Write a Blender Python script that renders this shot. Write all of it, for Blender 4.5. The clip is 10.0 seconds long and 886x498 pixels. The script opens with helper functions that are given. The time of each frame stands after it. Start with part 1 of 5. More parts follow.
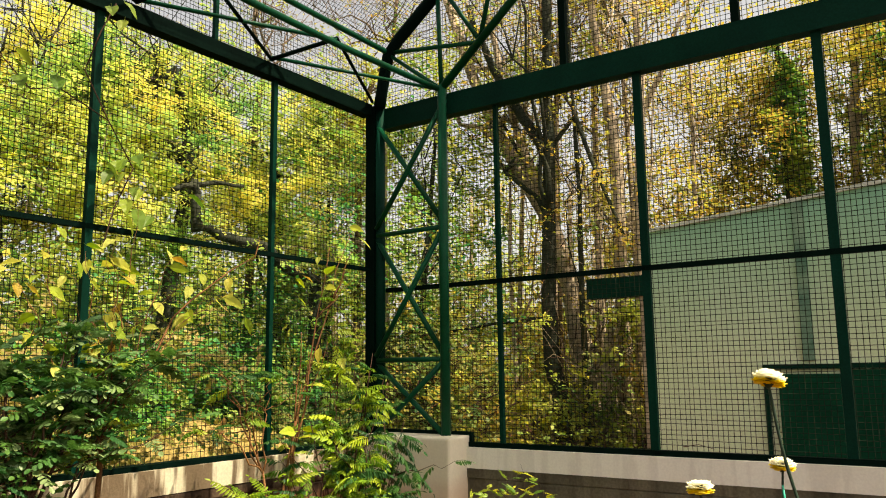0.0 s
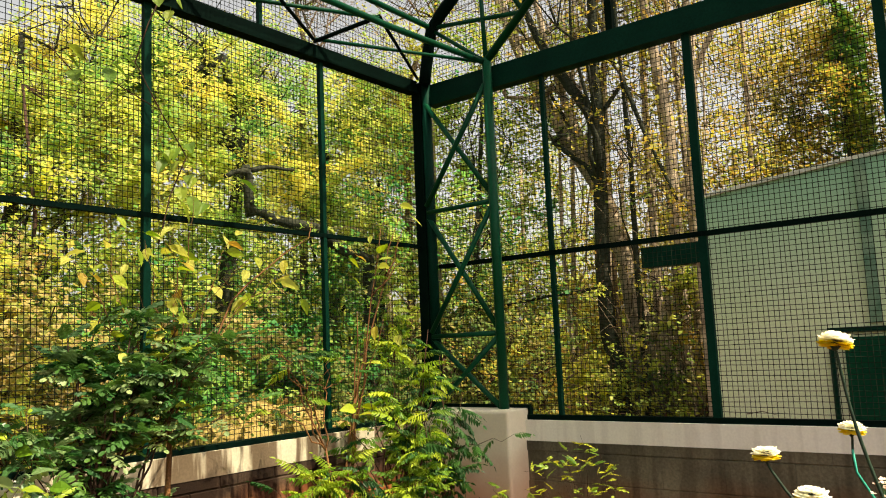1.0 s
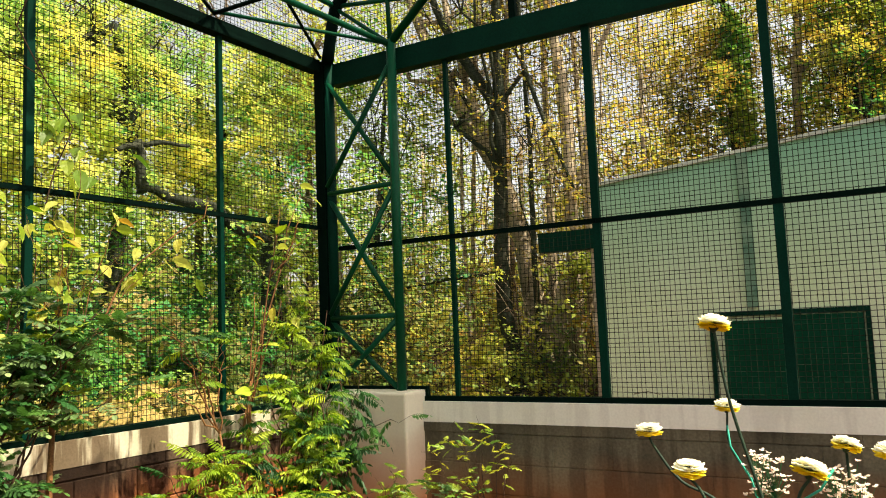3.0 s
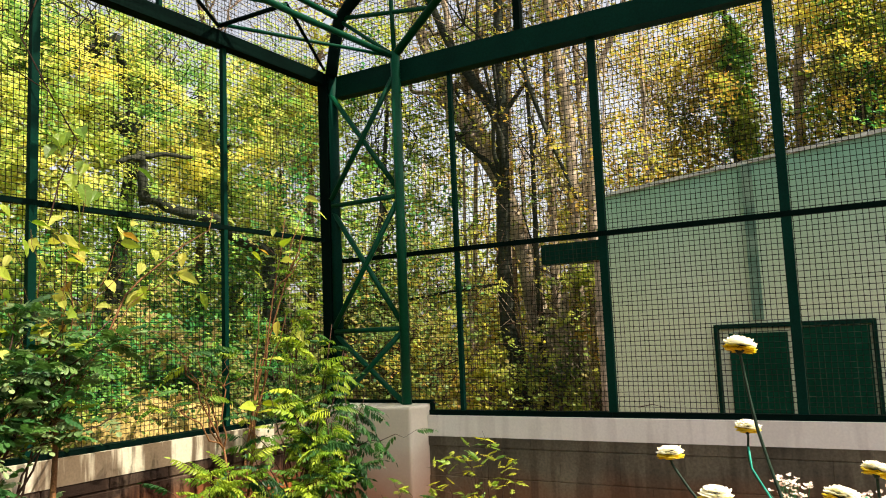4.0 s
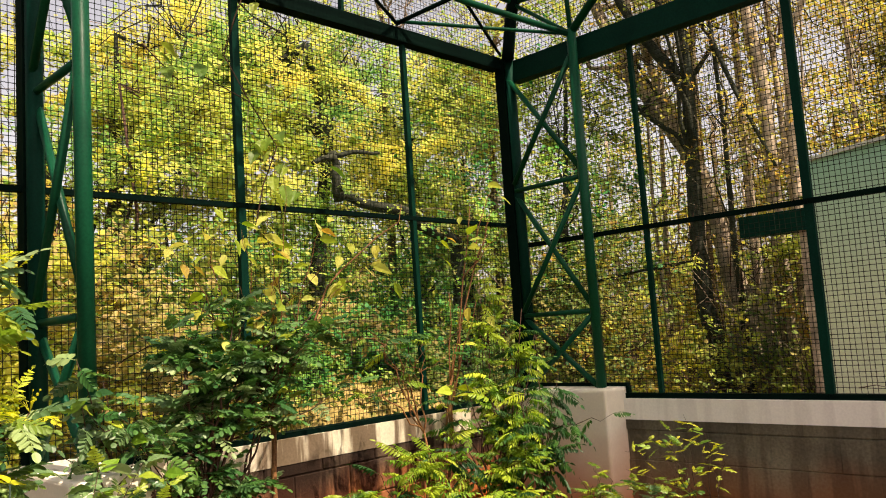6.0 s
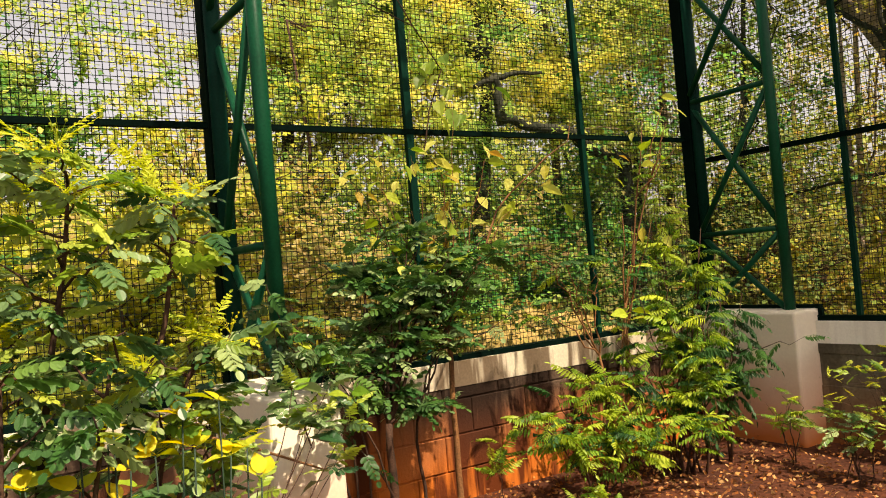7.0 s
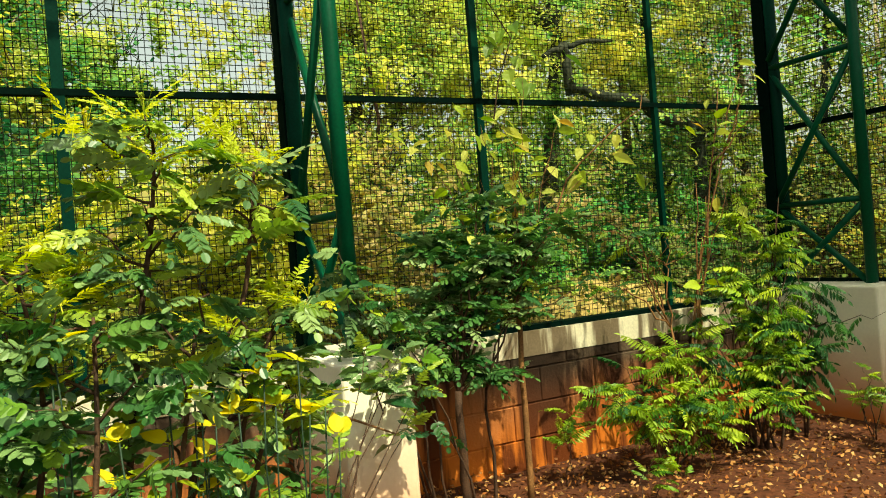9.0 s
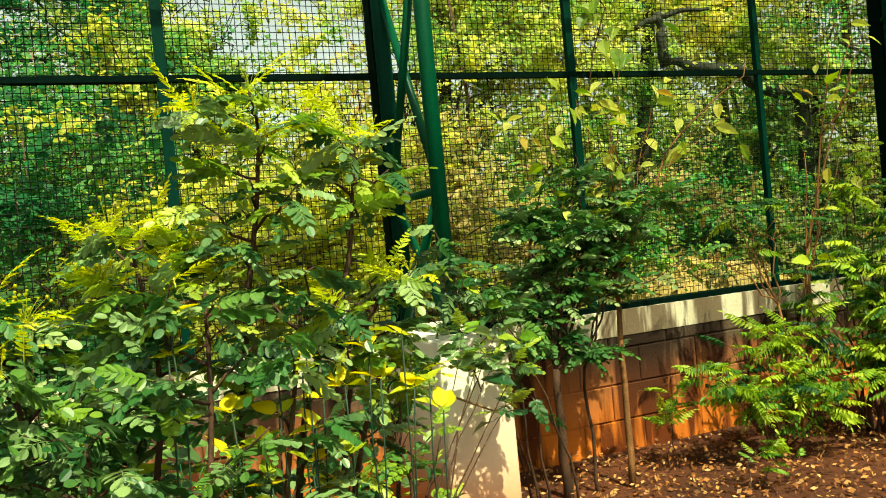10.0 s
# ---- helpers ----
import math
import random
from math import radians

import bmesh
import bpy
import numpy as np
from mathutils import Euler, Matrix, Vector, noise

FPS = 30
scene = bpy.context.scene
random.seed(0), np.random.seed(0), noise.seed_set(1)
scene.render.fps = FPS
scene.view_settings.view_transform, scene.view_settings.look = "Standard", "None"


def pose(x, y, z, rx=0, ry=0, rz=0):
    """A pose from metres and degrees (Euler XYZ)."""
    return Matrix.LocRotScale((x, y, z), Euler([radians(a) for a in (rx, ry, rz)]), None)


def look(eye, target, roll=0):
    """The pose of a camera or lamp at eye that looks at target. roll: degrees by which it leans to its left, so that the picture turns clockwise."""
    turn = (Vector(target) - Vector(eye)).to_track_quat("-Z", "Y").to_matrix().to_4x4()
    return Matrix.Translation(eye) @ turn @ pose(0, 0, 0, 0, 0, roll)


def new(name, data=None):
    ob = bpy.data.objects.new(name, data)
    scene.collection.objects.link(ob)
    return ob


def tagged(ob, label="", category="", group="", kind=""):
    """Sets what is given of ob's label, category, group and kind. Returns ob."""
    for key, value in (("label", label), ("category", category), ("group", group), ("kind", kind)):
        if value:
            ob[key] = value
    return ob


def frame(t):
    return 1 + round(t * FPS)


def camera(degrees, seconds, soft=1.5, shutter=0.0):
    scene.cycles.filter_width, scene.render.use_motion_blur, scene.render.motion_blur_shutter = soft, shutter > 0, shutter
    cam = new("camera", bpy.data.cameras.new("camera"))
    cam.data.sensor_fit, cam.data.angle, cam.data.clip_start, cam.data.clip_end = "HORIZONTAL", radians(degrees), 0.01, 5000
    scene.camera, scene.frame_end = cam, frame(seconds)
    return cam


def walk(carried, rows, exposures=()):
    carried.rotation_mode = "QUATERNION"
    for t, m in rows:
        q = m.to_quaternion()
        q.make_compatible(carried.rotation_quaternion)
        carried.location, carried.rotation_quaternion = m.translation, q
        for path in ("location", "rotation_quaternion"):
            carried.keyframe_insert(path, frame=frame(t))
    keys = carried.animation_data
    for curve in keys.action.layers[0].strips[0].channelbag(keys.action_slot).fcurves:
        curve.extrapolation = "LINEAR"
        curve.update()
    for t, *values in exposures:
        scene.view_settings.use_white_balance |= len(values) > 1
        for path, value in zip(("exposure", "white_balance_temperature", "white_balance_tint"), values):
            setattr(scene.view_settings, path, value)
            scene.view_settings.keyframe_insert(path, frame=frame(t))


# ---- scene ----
cam = camera(58.4, 10.0, 1.05)
PATH = [
    (0, (4.002, -4.912, 1.285), (2.887, -3.281, 1.595), -0.7),
    (0.5, (3.999, -4.899, 1.282), (2.86, -3.286, 1.597), -2.1),
    (1, (3.998, -4.906, 1.282), (2.772, -3.346, 1.535), -2.5),
    (1.5, (4.004, -4.92, 1.278), (2.766, -3.361, 1.471), -2.2),
    (2, (4.011, -4.911, 1.276), (2.774, -3.348, 1.437), -1.7),
    (2.5, (4.007, -4.924, 1.276), (2.936, -3.242, 1.435), -2.0),
    (3, (4.004, -4.915, 1.278), (2.979, -3.209, 1.478), -2.3),
    (3.2, (4.005, -4.879, 1.276), (3.0, -3.163, 1.488), -1.8),
    (4.3, (3.947, -4.933, 1.308), (2.9, -3.246, 1.55), -3.1),
    (4.5, (3.955, -4.945, 1.298), (2.869, -3.285, 1.551), -3.2),
    (5, (3.941, -4.94, 1.315), (2.79, -3.326, 1.575), -3.3),
    (5.2, (3.963, -4.937, 1.307), (2.751, -3.367, 1.564), -3.4),
    (6.3, (3.92, -4.884, 1.306), (2.447, -3.542, 1.482), -3.3),
    (6.5, (3.899, -4.883, 1.31), (2.36, -3.614, 1.456), -2.8),
    (7, (3.853, -4.879, 1.299), (2.186, -3.774, 1.351), -4.8),
    (7.5, (3.855, -4.887, 1.3), (2.139, -3.859, 1.341), -4.3),
    (8, (3.839, -4.884, 1.299), (2.139, -3.832, 1.347), -3.6),
    (8.5, (3.865, -4.884, 1.295), (2.169, -3.826, 1.339), -4.0),
    (9, (3.85, -4.9, 1.283), (2.095, -3.941, 1.281), -4.6),
    (9.5, (3.836, -4.912, 1.271), (2.007, -4.102, 1.264), -5.8),
    (10, (3.806, -4.917, 1.263), (1.954, -4.161, 1.235), -5.4),
]
EXPOSURES = [(0.0, 1.0, 7900, 10), (1.4, 0.98, 7800, 8), (2.5, 1.2, 7700, 6), (4.5, 1.07, 6800, 16), (6.5, 0.88, 7900, 20), (7.5, 0.77, 8100, 18), (8.5, 0.73, 7800, -4), (10.0, 0.93, 8000, -17)]
walk(cam, [(t, look(eye, target, roll)) for t, eye, target, roll in PATH], EXPOSURES)

# ---- world, sun, exposure ----
SUN_ELEV, SUN_AZ = radians(57), radians(7)      # azimuth from +x towards +y
world = bpy.data.worlds.new("sky")
scene.world = world
world.use_nodes = True
wn = world.node_tree
sky = wn.nodes.new("ShaderNodeTexSky")
sky.sky_type, sky.sun_disc = "NISHITA", False
sky.sun_elevation, sky.sun_rotation = SUN_ELEV, math.pi / 2 - SUN_AZ
sky.dust_density, sky.air_density, sky.ozone_density = 3.0, 1.0, 0.6
wn.nodes["Background"].inputs["Strength"].default_value = 0.12
haze = wn.nodes.new("ShaderNodeHueSaturation")          # a hazy, whitish sky
haze.inputs["Saturation"].default_value = 0.4
wn.links.new(sky.outputs[0], haze.inputs["Color"])
wn.links.new(haze.outputs[0], wn.nodes["Background"].inputs["Color"])

sun = new("sun", bpy.data.lights.new("sun", "SUN"))
sun.data.energy, sun.data.angle, sun.data.color = 5.0, radians(0.6), (1.0, 0.93, 0.8)
to_sun = Vector((math.cos(SUN_ELEV) * math.cos(SUN_AZ), math.cos(SUN_ELEV) * math.sin(SUN_AZ), math.sin(SUN_ELEV)))
sun.matrix_world = Matrix.Translation((6, -3, 12)) @ (-to_sun).to_track_quat("-Z", "Y").to_matrix().to_4x4()

# ---- materials ----


def links(nt, *pairs):
    for a, b in pairs:
        nt.links.new(a, b)


def surface(name, c1, c2, scale=6.0, rough=0.6, metal=0.0, bump=0.3, fine=60.0, vary=0.25, stain=None, stain_z=(0, 1), stain_amount=0.8, gloss=0.22, drip_shade=0.0):
    """Two-scale mottled material in object-independent coordinates; stain: a colour that grades in over stain_z, such
    as soil splashed up from below.
    """
    m = bpy.data.materials.new(name)
    m.use_nodes = True
    nt = m.node_tree
    n = nt.nodes
    bsdf = n["Principled BSDF"]
    geo = n.new("ShaderNodeNewGeometry")
    big, small = n.new("ShaderNodeTexNoise"), n.new("ShaderNodeTexNoise")
    big.inputs["Scale"].default_value, small.inputs["Scale"].default_value = scale, fine
    big.inputs["Detail"].default_value, small.inputs["Detail"].default_value = 5, 4
    ramp = n.new("ShaderNodeValToRGB")
    ramp.color_ramp.elements[0].position, ramp.color_ramp.elements[1].position = 0.3, 0.7
    ramp.color_ramp.elements[0].color, ramp.color_ramp.elements[1].color = (*c1, 1), (*c2, 1)
    links(nt, (geo.outputs["Position"], big.inputs["Vector"]), (geo.outputs["Position"], small.inputs["Vector"]), (big.outputs["Fac"], ramp.inputs["Fac"]))
    hsv = n.new("ShaderNodeHueSaturation")
    val = n.new("ShaderNodeMapRange")
    val.inputs["From Min"].default_value, val.inputs["From Max"].default_value = 0.3, 0.7
    val.inputs["To Min"].default_value, val.inputs["To Max"].default_value = 1 - vary, 1 + vary
    links(nt, (small.outputs["Fac"], val.inputs["Value"]), (val.outputs[0], hsv.inputs["Value"]), (ramp.outputs["Color"], hsv.inputs["Color"]))
    colour = hsv.outputs["Color"]
    if stain:
        sep, rng, mix = n.new("ShaderNodeSeparateXYZ"), n.new("ShaderNodeMapRange"), n.new("ShaderNodeMixRGB")
        add, mul = n.new("ShaderNodeMath"), n.new("ShaderNodeMath")
        add.operation, mul.operation = "MULTIPLY_ADD", "MULTIPLY"
        add.inputs[1].default_value = 0.35
        links(nt, (geo.outputs["Position"], sep.inputs[0]), (big.outputs["Fac"], add.inputs[0]), (sep.outputs["Z"], add.inputs[2]))
        rng.inputs["From Min"].default_value, rng.inputs["From Max"].default_value = stain_z[1] + 0.17, stain_z[0] + 0.17
        mul.inputs[1].default_value = stain_amount
        mix.inputs["Color2"].default_value = (*stain, 1)
        links(nt, (add.outputs[0], rng.inputs["Value"]), (rng.outputs[0], mul.inputs[0]), (mul.outputs[0], mix.inputs["Fac"]), (colour, mix.inputs["Color1"]))
        colour = mix.outputs["Color"]
    # vertical dark streaks: drip stains, with plant shadow streaks painted in alongside
    if drip_shade:
        mp, dn, dr, dm = n.new("ShaderNodeMapping"), n.new("ShaderNodeTexNoise"), n.new("ShaderNodeMapRange"), n.new("ShaderNodeMixRGB")
        mp.inputs["Scale"].default_value = (9, 9, 1.1)
        dn.inputs["Scale"].default_value, dn.inputs["Detail"].default_value = 1.0, 4
        dr.inputs["From Min"].default_value, dr.inputs["From Max"].default_value = 0.47, 0.56
        dr.inputs["To Max"].default_value = drip_shade
        dm.blend_type = "MULTIPLY"
        dm.inputs["Color2"].default_value = (0.16, 0.11, 0.08, 1)
        links(nt, (geo.outputs["Position"], mp.inputs["Vector"]), (mp.outputs[0], dn.inputs["Vector"]), (dn.outputs["Fac"], dr.inputs["Value"]),
              (dr.outputs[0], dm.inputs["Fac"]), (colour, dm.inputs["Color1"]))
        colour = dm.outputs["Color"]
    bp = n.new("ShaderNodeBump")
    bp.inputs["Strength"].default_value, bp.inputs["Distance"].default_value = bump, 0.01
    links(nt, (small.outputs["Fac"], bp.inputs["Height"]), (bp.outputs[0], bsdf.inputs["Normal"]), (colour, bsdf.inputs["Base Color"]))
    bsdf.inputs["Roughness"].default_value, bsdf.inputs["Metallic"].default_value = rough, metal
    bsdf.inputs["Specular IOR Level"].default_value = gloss
    return m


def leafy(name, colours, through_light=0.4, rough=0.45, islands=True, patch=None, patch_scale=0.7, edges=(0.42, 0.6), gloss=0.25, clump=0.0):
    """Leaf material: each leaf or frond takes its own tint, and lets some light through."""
    m = bpy.data.materials.new(name)
    m.use_nodes = True
    nt = m.node_tree
    n = nt.nodes
    bsdf, out = n["Principled BSDF"], n["Material Output"]
    geo, info = n.new("ShaderNodeNewGeometry"), n.new("ShaderNodeObjectInfo")
    add, frac = n.new("ShaderNodeMath"), n.new("ShaderNodeMath")
    add.operation, frac.operation = "MULTIPLY_ADD", "FRACT"
    add.inputs[1].default_value = 1.0 if islands else 0.22
    links(nt, (geo.outputs["Random Per Island"], add.inputs[0]), (info.outputs["Random"], add.inputs[2]), (add.outputs[0], frac.inputs[0]))
    ramp = n.new("ShaderNodeValToRGB")
    el = ramp.color_ramp.elements
    while len(el) < len(colours):
        el.new(0.5)
    for i, c in enumerate(colours):
        el[i].position, el[i].color = i / (len(colours) - 1), (*c, 1)
    if clump:                                   # sprays of one tint, a few leaves apart from it
        cn, cm, ca = n.new("ShaderNodeTexNoise"), n.new("ShaderNodeMapRange"), n.new("ShaderNodeMath")
        cn.inputs["Scale"].default_value, cn.inputs["Detail"].default_value = clump, 4
        cm.inputs["From Min"].default_value, cm.inputs["From Max"].default_value = 0.3, 0.68
        cm.inputs["To Min"].default_value, cm.inputs["To Max"].default_value = -0.12, 0.88
        ca.operation, ca.inputs[1].default_value = "MULTIPLY_ADD", 0.4
        links(nt, (geo.outputs["Position"], cn.inputs["Vector"]), (cn.outputs["Fac"], cm.inputs["Value"]), (geo.outputs["Random Per Island"], ca.inputs[0]),
              (cm.outputs[0], ca.inputs[2]), (ca.outputs[0], ramp.inputs["Fac"]))
    else:
        links(nt, (frac.outputs[0], ramp.inputs["Fac"]))
    colour = ramp.outputs["Color"]
    if patch:
        pn, pr, pm = n.new("ShaderNodeTexNoise"), n.new("ShaderNodeMapRange"), n.new("ShaderNodeMixRGB")
        pn.inputs["Scale"].default_value, pn.inputs["Detail"].default_value = patch_scale, 3
        pr.inputs["From Min"].default_value, pr.inputs["From Max"].default_value = edges
        pm.inputs["Color2"].default_value = (*patch, 1)
        links(nt, (geo.outputs["Position"], pn.inputs["Vector"]), (pn.outputs["Fac"], pr.inputs["Value"]), (pr.outputs[0], pm.inputs["Fac"]), (colour, pm.inputs["Color1"]))
        colour = pm.outputs["Color"]
    links(nt, (colour, bsdf.inputs["Base Color"]))
    bsdf.inputs["Roughness"].default_value, bsdf.inputs["Specular IOR Level"].default_value = rough + 0.1, gloss
    tr, mix, gain = n.new("ShaderNodeBsdfTranslucent"), n.new("ShaderNodeMixShader"), n.new("ShaderNodeHueSaturation")
    gain.inputs["Value"].default_value, gain.inputs["Saturation"].default_value = 1.5, 1.05
    mix.inputs[0].default_value = through_light
    links(nt, (colour, gain.inputs["Color"]), (gain.outputs[0], tr.inputs["Color"]),
          (bsdf.outputs[0], mix.inputs[1]), (tr.outputs[0], mix.inputs[2]), (mix.outputs[0], out.inputs["Surface"]))
    return m


# green steel in three tones; the darker two also hold a backlit look
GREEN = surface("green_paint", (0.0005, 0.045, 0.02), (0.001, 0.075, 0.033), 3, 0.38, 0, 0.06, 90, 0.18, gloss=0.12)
POST = surface("mid_green_steel", (0.0005, 0.02, 0.0125), (0.001, 0.032, 0.0195), 3, 0.5, 0, 0.06, 90, 0.2, gloss=0.05)
DARK = surface("darkest_green_steel", (0.0006, 0.005, 0.0036), (0.001, 0.009, 0.006), 3, 0.65, 0, 0.06, 90, 0.2, gloss=0.025)
WIRE = surface("weathered_wire", (0.005, 0.011, 0.007), (0.014, 0.022, 0.013), 8, 0.7, 0.0, 0.0, 90, 0.2, gloss=0.06)
# the strong streaks here hold drips and the band's shadow streaks alike
PLASTER_W = surface("streaked_plaster", (0.62, 0.55, 0.39), (0.8, 0.72, 0.54), 3, 0.88, 0, 0.12, 70, 0.1, drip_shade=0.9)
PLASTER = surface("pale_plaster", (0.79, 0.78, 0.68), (0.87, 0.86, 0.77), 1.6, 0.85, 0, 0.08, 70, 0.05, drip_shade=0.12)
PIER = surface("pier_plaster", (0.66, 0.6, 0.47), (0.8, 0.74, 0.6), 1.4, 0.85, 0, 0.07, 60, 0.04, (0.55, 0.15, 0.028), (0.04, 0.6), 0.97)
# block copy for the shaded wall: own weathering, plus shade put into the tone
BLOCK_N = surface("shade_grey_block", (0.07, 0.066, 0.046), (0.18, 0.16, 0.105), 1.7, 0.85, 0, 0.2, 60, 0.22, (0.33, 0.1, 0.018), (0.0, 0.46), 0.88, drip_shade=0.4)
# base darkened to hold tree shadow on the upper courses; the orange is soil
BLOCK = surface("concrete_block", (0.045, 0.032, 0.024), (0.13, 0.085, 0.055), 3, 0.9, 0, 0.3, 60, 0.25, (0.5, 0.13, 0.016), (0.08, 0.58), 0.94, drip_shade=0.95)
SOIL = surface("red_soil", (0.03, 0.009, 0.004), (0.085, 0.025, 0.009), 1.5, 0.95, 0, 0.9, 35, 0.4)
# cream low down, grading to green towards the top
RENDERED = surface("shed_render", (0.64, 0.76, 0.5), (0.78, 0.86, 0.62), 0.9, 0.9, 0, 0.25, 40, 0.08, (0.17, 0.46, 0.32), (2.85, 1.35), 0.85)
COPING = surface("pale_coping", (0.5, 0.55, 0.46), (0.66, 0.68, 0.58), 2, 0.9, 0, 0.3, 50, 0.12)
STREAK_GREY = surface("grey_green_streak", (0.07, 0.17, 0.12), (0.26, 0.4, 0.28), 5, 0.8, 0, 0.1, 60, 0.15)
DOOR = surface("door_paint", (0.0008, 0.04, 0.02), (0.0015, 0.06, 0.03), 2, 0.6, 0, 0.1, 60, 0.15, gloss=0.06)
BARK_GREY = surface("grey_bark", (0.16, 0.13, 0.092), (0.5, 0.4, 0.29), 4, 0.95, 0, 1.0, 30, 0.4)
BARK_DARK = surface("dark_bark", (0.012, 0.018, 0.011), (0.038, 0.04, 0.026), 4, 0.95, 0, 1.0, 30, 0.4)
TWIG = surface("brown_twig", (0.026, 0.014, 0.009), (0.075, 0.036, 0.02), 12, 0.8, 0, 0.4, 120, 0.3)
TWIG_PALE = surface("grey_brown_twig", (0.1, 0.07, 0.05), (0.22, 0.16, 0.11), 12, 0.85, 0, 0.4, 120, 0.3)
TWIG_RED = surface("red_brown_stem", (0.1, 0.045, 0.017), (0.24, 0.11, 0.04), 12, 0.75, 0, 0.4, 120, 0.3)
STALK = surface("green_stalk", (0.02, 0.1, 0.035), (0.03, 0.16, 0.06), 12, 0.6, 0, 0.2, 120, 0.2)
STALK_DARK = surface("dark_stalk", (0.01, 0.025, 0.015), (0.02, 0.045, 0.025), 12, 0.6, 0, 0.2, 120, 0.2)
TIE = surface("teal_plastic_wire", (0.02, 0.3, 0.2), (0.03, 0.4, 0.28), 12, 0.4, 0, 0.0, 120, 0.1)
ROCK = surface("straw_mound", (0.18, 0.14, 0.04), (0.36, 0.25, 0.09), 5, 0.95, 0, 0.9, 30, 0.4)

L_YELLOW = leafy("yellow_green_leaf", [(0.068, 0.215, 0.056), (0.175, 0.33, 0.078), (0.34, 0.44, 0.105), (0.53, 0.525, 0.135), (0.62, 0.545, 0.135)], 0.54, clump=0.8)
L_GREEN = leafy("green_leaf", [(0.014, 0.11, 0.04), (0.035, 0.2, 0.06), (0.09, 0.3, 0.07), (0.23, 0.4, 0.08), (0.4, 0.45, 0.1)], 0.47, clump=1.2)
L_STRAWY = leafy("tawny_leaf", [(0.2, 0.26, 0.05), (0.4, 0.36, 0.1), (0.5, 0.4, 0.17), (0.34, 0.24, 0.09), (0.22, 0.34, 0.06)], 0.5)
L_WOOD = leafy("deep_wood_leaf", [(0.01, 0.08, 0.03), (0.025, 0.15, 0.05), (0.07, 0.24, 0.06), (0.17, 0.32, 0.07)], 0.45, clump=1.0)
L_DRY = leafy("rust_leaf", [(0.07, 0.14, 0.03), (0.21, 0.17, 0.045), (0.29, 0.3, 0.055), (0.44, 0.37, 0.06), (0.36, 0.2, 0.055), (0.22, 0.31, 0.05)], 0.5, clump=1.6)
L_SUNNY = leafy("sunlit_yellow_leaf", [(0.26, 0.34, 0.05), (0.5, 0.5, 0.08), (0.62, 0.55, 0.1), (0.18, 0.3, 0.04)], 0.5)
L_OLIVE = leafy("olive_leaf", [(0.05, 0.13, 0.03), (0.15, 0.25, 0.05), (0.32, 0.38, 0.07), (0.5, 0.47, 0.1)], 0.47, clump=1.4)
L_UNDER = leafy("understory_leaf", [(0.015, 0.07, 0.02), (0.05, 0.12, 0.03), (0.14, 0.19, 0.04), (0.24, 0.2, 0.06)], 0.35, clump=1.4)
L_LIME = leafy("lime_frond", [(0.06, 0.16, 0.014), (0.15, 0.27, 0.02), (0.36, 0.44, 0.04), (0.05, 0.13, 0.012), (0.24, 0.35, 0.025)], 0.32, 0.35, False)
L_BLUE = leafy("blue_green_frond", [(0.016, 0.07, 0.02), (0.05, 0.125, 0.038), (0.15, 0.235, 0.085), (0.014, 0.06, 0.018), (0.08, 0.17, 0.03), (0.26, 0.34, 0.14), (0.02, 0.08, 0.024)], 0.2, 0.28, False, gloss=0.4)
L_DEEP = leafy("deep_green_frond", [(0.016, 0.075, 0.018), (0.035, 0.12, 0.026), (0.09, 0.19, 0.035), (0.022, 0.095, 0.02)], 0.3, 0.4, False)
# darker frond colour; shade within the corner bushes is put into it
L_DROOP_SHADE = leafy("shaded_drooping_leaf", [(0.008, 0.045, 0.01), (0.018, 0.075, 0.016), (0.04, 0.12, 0.02), (0.014, 0.065, 0.014)], 0.3, 0.4, False)
L_AGED = leafy("yellowing_leaf", [(0.17, 0.3, 0.025), (0.38, 0.46, 0.04), (0.54, 0.57, 0.13), (0.52, 0.5, 0.1), (0.24, 0.36, 0.04), (0.44, 0.44, 0.06), (0.48, 0.27, 0.05)], 0.4, 0.45, False)
L_GOLD = leafy("golden_leaf", [(0.5, 0.42, 0.02), (0.66, 0.52, 0.03), (0.26, 0.34, 0.02), (0.44, 0.46, 0.04)], 0.4, 0.45, False)
L_BUD = leafy("yellow_green_bud", [(0.3, 0.34, 0.02), (0.5, 0.46, 0.02), (0.22, 0.3, 0.02)], 0.4, 0.5, False)
L_LITTER = leafy("fallen_leaf", [(0.26, 0.1, 0.032), (0.36, 0.16, 0.05), (0.52, 0.31, 0.13), (0.08, 0.028, 0.01), (0.3, 0.1, 0.025), (0.14, 0.05, 0.017), (0.44, 0.22, 0.07)], 0.1, 0.8)
L_STRAW = leafy("straw_grass", [(0.36, 0.27, 0.08), (0.46, 0.36, 0.13), (0.16, 0.2, 0.04), (0.3, 0.18, 0.06), (0.1, 0.16, 0.03)], 0.3, 0.7)
L_TIP = leafy("young_yellow_frond", [(0.38, 0.46, 0.03), (0.6, 0.56, 0.05), (0.28, 0.4, 0.03)], 0.45, 0.4, False)
L_FRESH = leafy("fresh_green_frond", [(0.09, 0.19, 0.022), (0.2, 0.31, 0.035), (0.36, 0.42, 0.06), (0.06, 0.15, 0.02)], 0.35, 0.3, False, gloss=0.35)
PETAL = leafy("pale_yellow_petal", [(0.86, 0.84, 0.68), (0.88, 0.87, 0.78), (0.86, 0.82, 0.58)], 0.3, 0.6)
PETAL_DEEP = leafy("deep_yellow_petal", [(0.78, 0.64, 0.03), (0.82, 0.72, 0.1), (0.75, 0.58, 0.02)], 0.3, 0.6)
